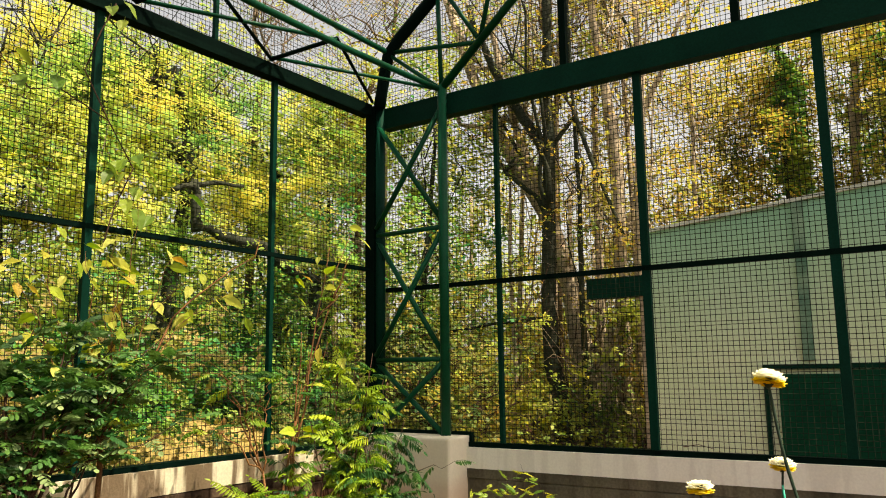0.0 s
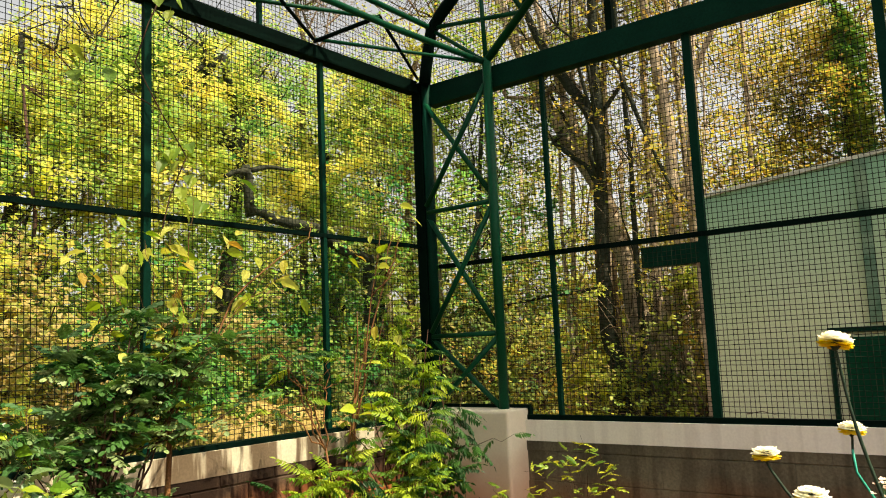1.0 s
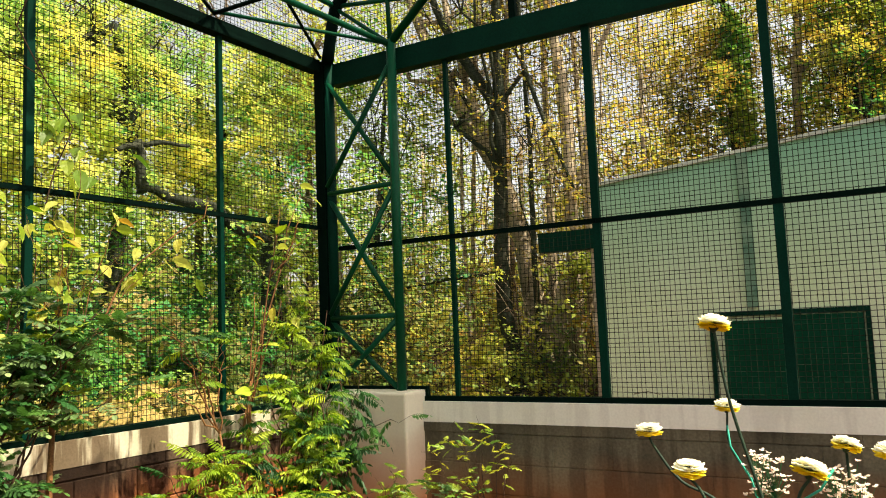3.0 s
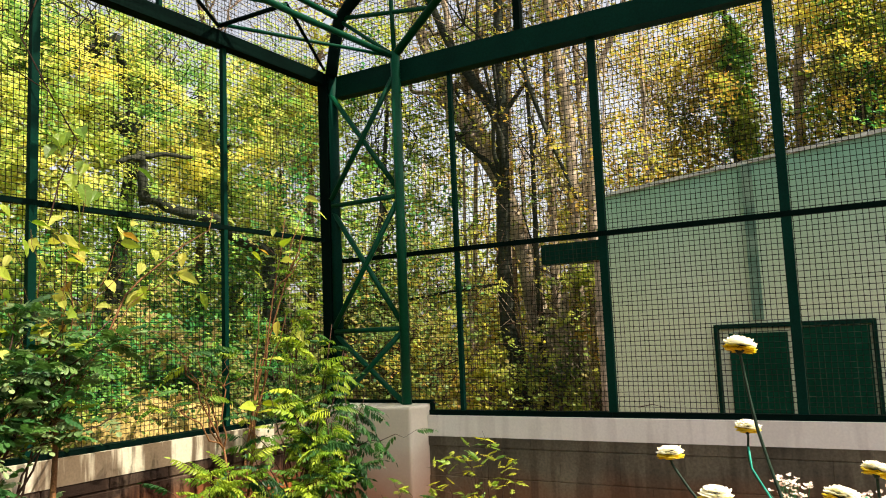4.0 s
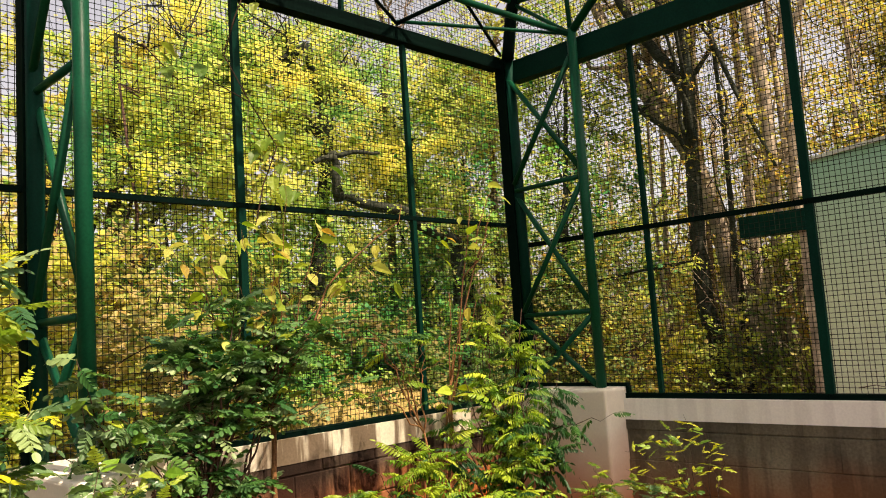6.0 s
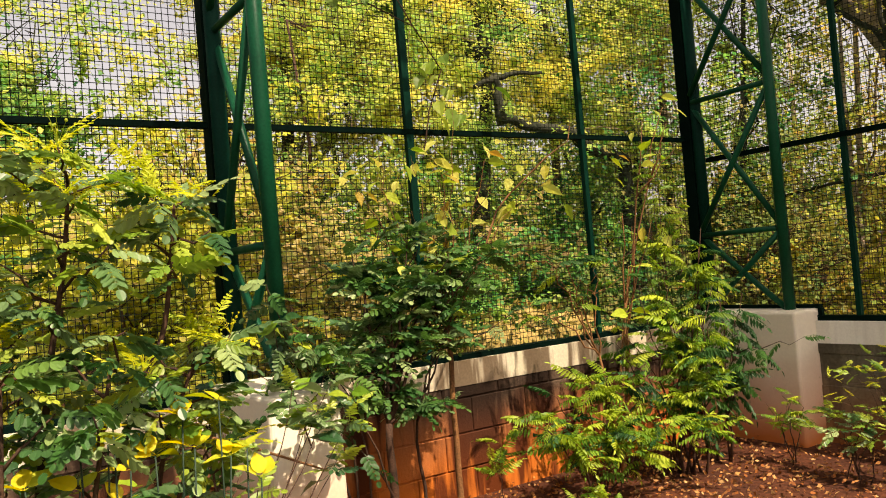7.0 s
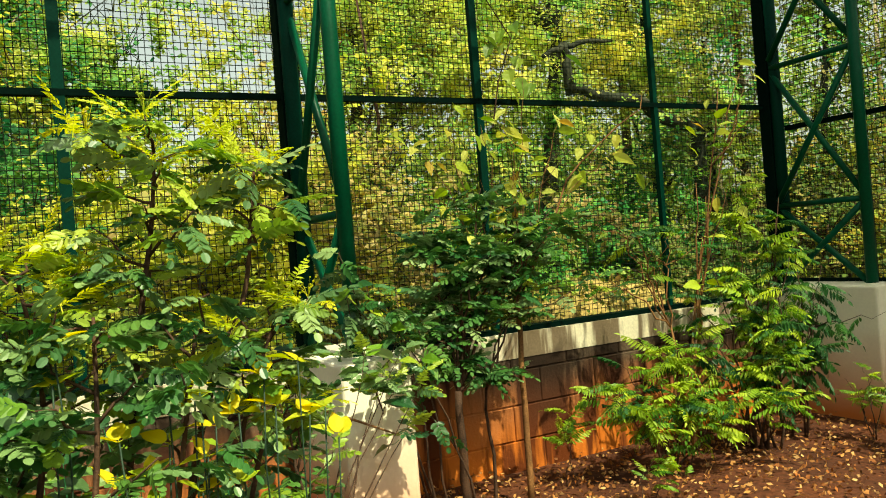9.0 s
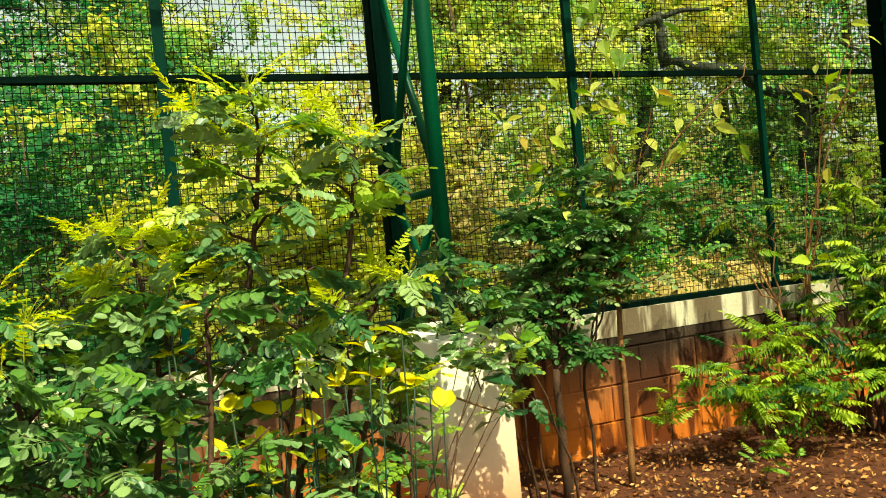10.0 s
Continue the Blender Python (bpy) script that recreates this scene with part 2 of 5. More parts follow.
PINK = leafy("pale_pink_petal", [(0.78, 0.64, 0.55), (0.84, 0.77, 0.68), (0.72, 0.52, 0.43)], 0.3, 0.6)

# ---- mesh helpers ----


class Build:
    """Gathers vertices and faces of one mesh."""

    def __init__(self):
        self.v, self.f = [], []

    def box(self, x0, x1, y0, y1, z0, z1):
        o = len(self.v)
        self.v += [(x, y, z) for x in (x0, x1) for y in (y0, y1) for z in (z0, z1)]
        self.f += [[o + i for i in q] for q in ((0, 1, 3, 2), (4, 6, 7, 5), (0, 4, 5, 1), (2, 3, 7, 6), (0, 2, 6, 4), (1, 5, 7, 3))]
        return self

    def tube(self, points, radii, sides=8, turn=0.0, caps=True):
        pts = [Vector(p) for p in points]
        if not hasattr(radii, "__len__"):
            radii = [radii] * len(pts)
        o, side = len(self.v), None
        for i, p in enumerate(pts):
            d = (pts[min(i + 1, len(pts) - 1)] - pts[max(i - 1, 0)]).normalized()
            if side is None:
                side = d.cross(Vector((0, 0, 1)) if abs(d.z) < 0.95 else Vector((0, 1, 0))).normalized()
            side = (side - d * side.dot(d)).normalized()
            up = d.cross(side)
            for k in range(sides):
                a = turn + 2 * math.pi * k / sides
                self.v.append(tuple(p + (side * math.cos(a) + up * math.sin(a)) * radii[i]))
        for i in range(len(pts) - 1):
            for k in range(sides):
                a, b = o + i * sides + k, o + i * sides + (k + 1) % sides
                self.f.append([a, b, b + sides, a + sides])
        if caps:
            self.f.append([o + k for k in range(sides)][::-1])
            self.f.append([o + (len(pts) - 1) * sides + k for k in range(sides)])
        return self

    def leaf(self, base, tip, wide, fold=0.15, up=(0, 0, 1), droop=0.0, rounded=0.5, root=None):
        """A folded oval leaf of two halves."""
        b, t = Vector(base), Vector(tip)
        d = t - b
        s = d.cross(Vector(up))
        s = s.normalized() if s.length > 1e-6 else Vector((1, 0, 0))
        n = s.cross(d).normalized()
        ln = d.length
        o = len(self.v)
        low = n * (-droop * ln)
        outline = (b, b + d * 0.28 + s * wide * 0.42 + n * fold * wide, b + d * (0.55 + 0.2 * rounded) + s * wide * (0.3 + 0.2 * rounded) + n * fold * wide + low * 0.5,
                  t + low, b + d * (0.55 + 0.2 * rounded) - s * wide * (0.3 + 0.2 * rounded) + n * fold * wide + low * 0.5, b + d * 0.28 - s * wide * 0.42 + n * fold * wide)
        if root is None:
            root = o
            self.v.append(tuple(b))
            o += 1
        if rounded >= 0.8:                      # a full oval
            stops = ((0.1, 0.26), (0.3, 0.45), (0.55, 0.5), (0.78, 0.42), (0.93, 0.24))
            side = [[b + d * f + s * (k * wide * w) + n * fold * wide * w * 2 + low * f for f, w in stops] for k in (1, -1)]
            self.v += [tuple(p) for p in side[0]] + [tuple(t + low)] + [tuple(p) for p in reversed(side[1])]
            self.f += [[root, o, o + 1, o + 2, o + 3, o + 4, o + 5], [root, o + 5, o + 6, o + 7, o + 8, o + 9, o + 10]]
            return self
        self.v += [tuple(p) for p in outline[1:]]
        self.f += [[root, o, o + 1, o + 2], [root, o + 2, o + 3, o + 4]]
        return self

    def mesh(self, name, material, smooth=False):
        me = bpy.data.meshes.new(name)
        me.from_pydata(self.v, [], self.f)
        me.materials.append(material)
        if smooth:
            me.shade_smooth()
        me.update()
        return me


def thing(name, label, category, at=(0, 0, 0), group="", kind=""):
    ob = new(name)
    ob.empty_display_size = 0.1
    ob.location = at
    return tagged(ob, label, category, group, kind)


def part(name, build, material, parent, label="", smooth=False, kind=""):
    """One mesh under a thing; the mesh is given in world coordinates."""
    ob = new(name, build.mesh(name, material, smooth))
    ob.parent = parent
    if parent is not None:
        ob.matrix_parent_inverse = Matrix.Translation(parent.location).inverted() if parent.parent is None else Matrix.Identity(4)
    return tagged(ob, label, kind=kind)


def piece(name, me, parent, m):
    """An object on a shared mesh at the world pose m, under parent (which stands unturned)."""
    ob = new(name, me)
    ob.parent = parent
    ob.matrix_parent_inverse = Matrix.Translation(parent.location).inverted()
    ob.matrix_basis = m
    return ob


def chamfer_box(name, material, sx, sy, sz, bevel, segments=1):
    bm = bmesh.new()
    bmesh.ops.create_cube(bm, size=1.0, matrix=Matrix.Diagonal((sx, sy, sz, 1)))
    bmesh.ops.bevel(bm, geom=bm.edges[:], offset=bevel, segments=segments, affect="EDGES", profile=0.5)
    me = bpy.data.meshes.new(name)
    bm.to_mesh(me)
    bm.free()
    me.materials.append(material)
    return me


def bar(p, q, w, h=None, turn=math.pi / 4):
    """A square or flat bar from p to q."""
    return Build().tube([p, q], w / math.sqrt(2), 4, turn)


rng = np.random.default_rng(7)

# ---- ground ----
g = Build()
xs = [-400, -60, -20, -8, -4, -2, -1] + [i * 0.25 for i in range(0, 29)] + [8, 12, 20, 60, 400]
ys = [-400, -60, -20, -12, -9] + [-7 + i * 0.25 for i in range(0, 29)] + [1, 2, 4, 8, 20, 60, 400]
for y in ys:
    for x in xs:
        inside = 0 < x < 7 and -7 < y < 0
        g.v.append((x, y, 0.05 * (noise.noise(Vector((x * 0.9, y * 0.9, 0.3))) - 0.2) if inside else -0.02))
nx = len(xs)
for j in range(len(ys) - 1):
    for i in range(nx - 1):
        g.f.append([j * nx + i, j * nx + i + 1, (j + 1) * nx + i + 1, (j + 1) * nx + i])
ground = new("ground", g.mesh("ground", SOIL, True))
tagged(ground, "red-brown laterite soil with scattered dry leaves", "ground", kind="structure")

# ---- low walls, piers ----
TOP = 0.765
wall_w = tagged(new("wall_west", Build().box(-0.15, 0.042, -9.4, 0.15, -0.1, 0.62).mesh("wall_west", BLOCK)),
                "low block wall, soil-stained orange, plaster band above", "wall", kind="structure")
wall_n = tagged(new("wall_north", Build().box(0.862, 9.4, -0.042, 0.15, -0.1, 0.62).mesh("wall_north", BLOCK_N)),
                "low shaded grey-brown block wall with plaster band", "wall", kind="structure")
part("plaster_band", Build().box(-0.155, 0.055, -9.4, 0.155, 0.622, TOP), PLASTER_W, wall_w, "cream plaster capping band with streaks")
part("plaster_band", Build().box(0.862, 9.4, -0.055, 0.155, 0.622, TOP), PLASTER, wall_n, "cream plaster capping band with streaks")

# ---- steel frame ----
W_MID, N_MID = 2.105, 1.94


def lattice_column(base, along, label, z_top, z_chord):
    """Two pipe chords with crossed lacing; base is the outer chord's foot, along the way to the inner chord."""
    col = thing("lattice_column", label, "column", base, "lattice columns of the enclosure")
    b, a = Vector(base), Vector(along)
    inner = b + a
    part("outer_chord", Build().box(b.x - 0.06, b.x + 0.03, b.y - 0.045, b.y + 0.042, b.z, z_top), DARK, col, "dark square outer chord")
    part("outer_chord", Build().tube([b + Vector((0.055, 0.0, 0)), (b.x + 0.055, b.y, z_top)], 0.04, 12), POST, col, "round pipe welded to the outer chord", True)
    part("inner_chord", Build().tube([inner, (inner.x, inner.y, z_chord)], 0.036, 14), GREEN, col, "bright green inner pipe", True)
    part("base_plate", Build().box(inner.x - 0.075, inner.x + 0.075, inner.y - 0.075, inner.y + 0.075, b.z - 0.004, b.z + 0.012), DARK, col, "steel base plate")
    return col


def lacing(col, b, a, levels, struts):
    b, a = Vector(b), Vector(a)
    n = a.normalized()
    for z0, z1 in levels:
        for s, (za, zb) in ((0.012, (z0, z1)), (-0.012, (z1, z0))):
            off = Vector((-n.y, n.x, 0)) * s
            p, q = Vector((b.x, b.y, za)) + n * 0.05 + off, Vector((b.x + a.x, b.y + a.y, zb)) - n * 0.02 + off
            part("lacing_bar", Build().tube([p, q], 0.021, 8), GREEN, col, "", True)
    for z in struts:
        part("strut", Build().tube([Vector((b.x, b.y, z)) + n * 0.05, Vector((b.x + a.x, b.y + a.y, z)) - n * 0.02], 0.019, 8), GREEN, col, "", True)


FRAME_Y = -0.1
c1 = lattice_column((0.02, FRAME_Y + 0.05, 0.83), (0.70, -0.05, 0), "dark green lattice column standing on a corner pier", 3.45, 3.47)
lacing(c1, (0.02, FRAME_Y + 0.02, 0), (0.70, -0.02, 0), [(3.27, 2.42), (2.32, 1.42), (1.36, 0.84)], [2.37, 1.39])
c2 = lattice_column((0.0, -3.61, 0.83), (0.62, 0.0, 0), "bright green lattice column rising behind shrubs", 3.45, 3.47)
lacing(c2, (0.0, -3.61, 0), (0.62, 0.0, 0), [(3.52, 2.62), (2.52, 1.5), (1.42, 0.84)], [2.56, 1.47])
c3 = lattice_column((0.0, -7.2, 0.83), (0.62, 0.0, 0), "green lattice column of the enclosure", 3.45, 3.47)
lacing(c3, (0.0, -7.2, 0), (0.62, 0.0, 0), [(3.52, 2.62), (2.52, 1.5), (1.42, 0.84)], [2.56, 1.47])


def roof_truss(y, label):
    t = thing("roof_truss", label, "roof truss", (0.02, y, 3.5), "roof trusses")
    ridge = 4.2

    def outer(x):
        return Vector((x, y, 3.945 + 0.76 * (x - 0.3)))

    def inner(x):
        return Vector((x, y, 3.443 + 0.85 * (x - 0.715)))
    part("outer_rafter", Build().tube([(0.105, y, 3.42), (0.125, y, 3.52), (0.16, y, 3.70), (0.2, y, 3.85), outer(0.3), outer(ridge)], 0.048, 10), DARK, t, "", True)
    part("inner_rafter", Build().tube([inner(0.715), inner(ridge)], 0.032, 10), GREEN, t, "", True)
    part("web_bar", Build().tube([inner(0.715), outer(0.69)], 0.018, 8), GREEN, t, "", True)
    part("web_bar", Build().tube([(0.22, y, 3.86), inner(1.06)], 0.018, 8), GREEN, t, "", True)
    part("web_bar", Build().tube([(0.21, y, 3.84), inner(0.715)], 0.016, 8), GREEN, t, "", True)
    xs_in = [1.07, 1.7, 2.35, 2.95, 3.55]
    for i, x in enumerate(xs_in):
        part("web_bar", Build().tube([inner(x), outer(x - 0.34)], 0.018, 8), GREEN, t, "", True)
        part("web_bar", Build().tube([inner(x), outer(x + 0.24)], 0.018, 8), GREEN, t, "", True)
    return t


roof_truss(FRAME_Y, "dark green pitched pipe truss above the corner")
roof_truss(-3.61, "dark green pitched pipe truss over the enclosure")


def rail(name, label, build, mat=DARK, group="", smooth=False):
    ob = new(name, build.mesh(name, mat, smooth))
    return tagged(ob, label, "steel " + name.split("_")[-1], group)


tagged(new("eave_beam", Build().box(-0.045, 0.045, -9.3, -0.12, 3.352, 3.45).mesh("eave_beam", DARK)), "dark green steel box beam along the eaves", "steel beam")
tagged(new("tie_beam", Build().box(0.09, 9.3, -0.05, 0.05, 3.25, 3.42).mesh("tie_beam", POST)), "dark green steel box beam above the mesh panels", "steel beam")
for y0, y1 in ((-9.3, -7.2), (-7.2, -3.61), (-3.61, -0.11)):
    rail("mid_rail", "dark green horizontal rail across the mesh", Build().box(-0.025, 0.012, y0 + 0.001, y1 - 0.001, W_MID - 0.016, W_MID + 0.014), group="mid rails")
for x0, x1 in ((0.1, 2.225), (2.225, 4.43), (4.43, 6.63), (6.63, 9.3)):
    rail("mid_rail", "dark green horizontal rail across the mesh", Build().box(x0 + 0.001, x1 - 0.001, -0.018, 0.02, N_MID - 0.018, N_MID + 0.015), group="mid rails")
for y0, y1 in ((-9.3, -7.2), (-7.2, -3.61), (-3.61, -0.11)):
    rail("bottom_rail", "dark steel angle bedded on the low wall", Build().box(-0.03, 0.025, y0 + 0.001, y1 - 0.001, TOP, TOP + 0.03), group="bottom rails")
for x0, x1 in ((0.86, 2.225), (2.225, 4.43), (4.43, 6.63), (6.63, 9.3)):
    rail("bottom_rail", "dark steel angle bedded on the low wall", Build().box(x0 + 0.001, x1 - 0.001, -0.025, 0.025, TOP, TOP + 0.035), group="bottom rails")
for y, w in ((-1.14, 0.032), (-2.49, 0.045), (-4.66, 0.05), (-5.95, 0.05), (-8.4, 0.05)):
    for z0, z1 in ((TOP + 0.03, W_MID - 0.016), (W_MID + 0.014, 3.352)):
        rail("mesh_post", "slim dark green upright between mesh panels", Build().box(-0.024, 0.01, y - w / 2, y + w / 2, z0, z1), POST, "mesh posts")
for x, w in ((1.13, 0.03), (2.225, 0.052), (3.33, 0.055), (4.43, 0.07), (5.53, 0.07), (6.63, 0.07), (7.73, 0.07)):
    for z0, z1 in ((TOP + 0.035, N_MID - 0.018), (N_MID + 0.015, 3.25)):
        rail("mesh_post", "slim dark green upright between mesh panels", Build().box(x - w / 2, x + w / 2, -0.014, 0.02, z0, z1), POST, "mesh posts")
for y in (-1.68, -2.9, -4.9):
    rail("upper_post", "short dark upright from eave beam to purlin", Build().box(-0.016, 0.016, y - 0.013, y + 0.013, 3.45, 3.85), POST, "upper posts")
rail("upper_post", "dark upright in the gable above the tie beam", Build().box(1.68, 1.73, -0.025, 0.02, 3.42, 5.0), DARK, "upper posts")
rail("upper_post", "dark upright in the gable above the tie beam", Build().box(2.86, 2.91, -0.025, 0.02, 3.42, 5.86), DARK, "upper posts")
rail("purlin", "green pipe purlin along the inner chords", Build().tube([(0.68, -9, 3.42), (0.68, -1.2, 3.415), (0.7, FRAME_Y, 3.443)], 0.022, 10), GREEN, "purlins", True)
rail("purlin", "green pipe purlin at the knee of the roof", Build().tube([(0.2, -9, 3.92), (0.2, FRAME_Y, 3.862)], 0.022, 10), GREEN, "purlins", True)
rail("purlin", "green pipe purlin of the roof", Build().tube([(1.5, -9, 4.86), (1.5, FRAME_Y, 4.86)], 0.026, 10), GREEN, "purlins", True)

brace = thing("eave_bracing", "thin dark rods crossing between eave beam and purlin", "bracing", (0.3, -2, 3.46))
nodes = [-0.12, -1.23, -2.3, -3.55]
for i in range(3):
    a, b = nodes[i], nodes[i + 1]
    part("rod", Build().tube([(0.05, a, 3.47), (0.66, b, 3.47)], 0.013, 6), DARK, brace, "", True)
    part("rod", Build().tube([(0.66, a, 3.455), (0.05, b, 3.485)], 0.013, 6), GREEN, brace, "", True)
    part("rod", Build().tube([(0.05, b, 3.47), (0.66, b, 3.465)], 0.015, 6), DARK, brace, "", True)


# ---- wire mesh ----
def wire_panel(name, label, origin, u, v, nu, nv, pitch, r=0.002, clip=None):
    """Welded wire mesh on the plane origin + i u + j v; clip(i, j) gives how far wires reach."""
    b, across = Build(), Build()
    o, u, v = Vector(origin), Vector(u), Vector(v)
    n = u.cross(v).normalized()
    lo, hi = 0.0, nv * pitch
    for i in range(nu + 1):
        top = clip(i * pitch) if clip else hi
        if top <= 0.03:
            continue
        seg = max(2, int(top / 0.6) + 1)
        d = rng.normal(0, 0.0022, (seg + 1, 2))
        b.tube([o + u * (i * pitch + d[k, 0]) + v * (top * k / seg) + n * d[k, 1] for k in range(seg + 1)], r, 4, caps=False)
    for j in range(nv + 1):
        h = j * pitch
        starts = [i * pitch for i in range(nu + 1) if (clip(i * pitch) if clip else hi) >= h - 1e-6]
        if len(starts) < 2:
            continue
        a, e = starts[0], starts[-1]
        seg = max(2, int((e - a) / 0.6) + 1)
        d = rng.normal(0, 0.003, (seg + 1, 2))
        across.tube([o + u * (a + (e - a) * k / seg) + v * (h + d[k, 0]) + n * (0.0035 + d[k, 1]) for k in range(seg + 1)], r, 4, caps=False)
    t = thing(name, label, "wire mesh", origin, "wire mesh panels")
    part("warp", b, WIRE, t, kind="stuff")
    part("weft", across, WIRE, t, kind="stuff")
    return t


P = 0.032
LAB = "dark square welded wire mesh panel"
for y0, y1 in ((-1.14, -0.1), (-2.49, -1.14), (-3.6, -2.49), (-4.66, -3.6), (-5.95, -4.66), (-7.2, -5.95), (-8.4, -7.2)):
    n_u = round((y1 - y0) / P)
    q = (y1 - y0) / n_u
    for z0, z1 in ((TOP, W_MID), (W_MID, 3.36)):
        wire_panel("wire_mesh", LAB, (-0.036, y0, z0), (0, 1, 0), (0, 0, 1), n_u, round((z1 - z0) / q), q)
for x0, x1 in ((0.1, 1.13), (1.13, 2.225), (2.225, 3.33), (3.33, 4.43), (4.43, 5.53), (5.53, 6.63), (6.63, 7.73)):
    n_u = round((x1 - x0) / P)
    q = (x1 - x0) / n_u
    for z0, z1 in ((TOP, N_MID), (N_MID, 3.27)):
        wire_panel("wire_mesh", LAB, (x0, 0.032, z0), (1, 0, 0), (0, 0, 1), n_u, round((z1 - z0) / q), q)
wire_panel("wire_mesh", "wire mesh strip above the eave beam", (-0.03, -9.0, 3.46), (0, 1, 0), (0, 0, 1), 278, 13, P)
wire_panel("wire_mesh", "wire mesh closing the gable above the beam", (0.1, 0.032, 3.42), (1, 0, 0), (0, 0, 1), 125, 122, P, clip=lambda s: min(3.9, 0.454 + 0.76 * s))
SL = math.hypot(1, 0.76)
wire_panel("wire_mesh", "wire mesh roof stretched over the trusses", (0.16, -9.0, 3.92), (0, 1, 0), (1 / SL, 0, 0.76 / SL), 278, 163, P)

# ---- shed beyond the mesh ----
shed = thing("shed", "pale grey-green rendered shed with a sloping top and dark doors", "shed", (2.5, 3.0, 0))
YS = 3.0
s = Build()


def slope_top(x):
    return 2.70 + 0.098 * (x - 1.17)


def wall_piece(b, x0, x1, z0, flat=None):
    o = len(b.v)
    za, zb = (slope_top(x0), slope_top(x1)) if flat is None else (flat, flat)
    for y in (YS, YS + 0.2):
        b.v += [(x0, y, z0), (x1, y, z0), (x1, y, zb), (x0, y, za)]
    b.f += [[o, o + 1, o + 2, o + 3], [o + 7, o + 6, o + 5, o + 4], [o, o + 4, o + 5, o + 1], [o + 1, o + 5, o + 6, o + 2], [o + 2, o + 6, o + 7, o + 3], [o + 3, o + 7, o + 4, o]]


wall_piece(s, 1.17, 2.22, -0.1)
wall_piece(s, 2.22, 3.6, 1.33)
wall_piece(s, 3.6, 9.0, -0.1)
part("wall", s, RENDERED, shed)
b = Build()
b.box(1.17, 1.37, YS + 0.2, YS + 0.9, -0.1, 2.68)
part("wall", b, RENDERED, shed)
part("wall", Build().box(1.37, 9.0, YS + 0.75, YS + 0.9, -0.1, 2.66), RENDERED, shed)
b = Build()
o = 0
b.v += [(1.12, YS - 0.03, slope_top(1.12)), (9.05, YS - 0.03, slope_top(9.05)), (9.05, YS + 0.95, slope_top(9.05)), (1.12, YS + 0.95, slope_top(1.12))]
b.v += [(x, y, z + 0.035) for x, y, z in b.v[:4]]
b.f += [[3, 2, 1, 0], [4, 5, 6, 7], [0, 1, 5, 4], [1, 2, 6, 5], [2, 3, 7, 6], [3, 0, 4, 7]]
part("roof", b, COPING, shed, "thin pale coping on the sloping top")
part("door_frame", Build().box(2.22, 2.26, YS - 0.03, YS + 0.06, -0.1, 1.33).box(3.56, 3.6, YS - 0.03, YS + 0.06, -0.1, 1.33).box(2.26, 3.56, YS - 0.03, YS + 0.06, 1.29, 1.33), POST, shed, "dark weathered door frame")
part("door", Build().box(2.35, 2.87, YS - 0.015, YS + 0.015, -0.05, 1.24), DOOR, shed, "dark green door leaf")
part("door", Build().box(2.94, 3.54, YS - 0.015, YS + 0.015, -0.05, 1.275), DOOR, shed, "dark green door leaf")
part("inner_wall", Build().box(2.26, 3.56, YS + 0.02, YS + 0.05, -0.1, 1.28), RENDERED, shed, "pale board behind the door leaves")
# thin box added to stand for a stain streak on the wall; no pipe
part("stain_streak", Build().box(2.585, 2.68, YS - 0.035, YS + 0.002, 1.36, slope_top(2.585) - 0.002), STREAK_GREY, shed, "raised grey-green strip in place of a soft stain streak")
part("canopy_beam", Build().box(0.5, 1.15, YS - 0.08, YS + 0.1, 2.05, 2.26), POST, shed, "dark green canopy beam")
part("canopy_post", Build().box(1.07, 1.12, YS - 0.05, YS + 0.02, -0.1, 2.05), BARK_GREY, shed, "weathered timber canopy post")


# ---- trees outside ----
def leaves_mesh(name, centres, size, material, flat=0.5, rngl=rng, face=0.0, wide=1.0):
    """Many small pointed leaves, one folded rhomb each."""
    n = len(centres)
    ax = rngl.normal(size=(n, 3))
    ax[:, 2] = ax[:, 2] * flat - 0.15
    nn = rngl.normal(size=(n, 3))
    nn[:, 2] += 0.6
    if face:                                    # leaves turn towards the sun
        nn += np.array(to_sun) * face
        nn /= np.linalg.norm(nn, axis=1, keepdims=True)
        ax -= 0.85 * nn * np.sum(ax * nn, axis=1, keepdims=True)
    ax /= np.linalg.norm(ax, axis=1, keepdims=True)
    sd = np.cross(ax, nn)
    sd /= np.linalg.norm(sd, axis=1, keepdims=True) + 1e-9
    ln = size * rngl.uniform(0.6, 1.35, (n, 1))
    wd = ln * rngl.uniform(0.2, 0.34, (n, 1)) * wide
    mid = centres + ax * ln * 0.45
    verts = np.stack([centres, mid + sd * wd, centres + ax * ln, mid - sd * wd], 1).reshape(-1, 3)
    me = bpy.data.meshes.new(name)
    me.vertices.add(4 * n)
    me.vertices.foreach_set("co", verts.astype(np.float32).ravel())
    me.loops.add(4 * n)
    me.loops.foreach_set("vertex_index", np.arange(4 * n, dtype=np.int32))
    me.polygons.add(n)
    me.polygons.foreach_set("loop_start", np.arange(0, 4 * n, 4, dtype=np.int32))
    me.materials.append(material)
    me.update(calc_edges=True)
    me.validate()
    return me


def bend(p, q, wob, n=6):
    """Points from p to q on a wavering line."""
    p, q = Vector(p), Vector(q)
    w = rng.normal(0, wob, (n + 1, 3))
    return [p.lerp(q, i / n) + Vector(w[i]) * (0 if i in (0, n) else 1) for i in range(n + 1)]


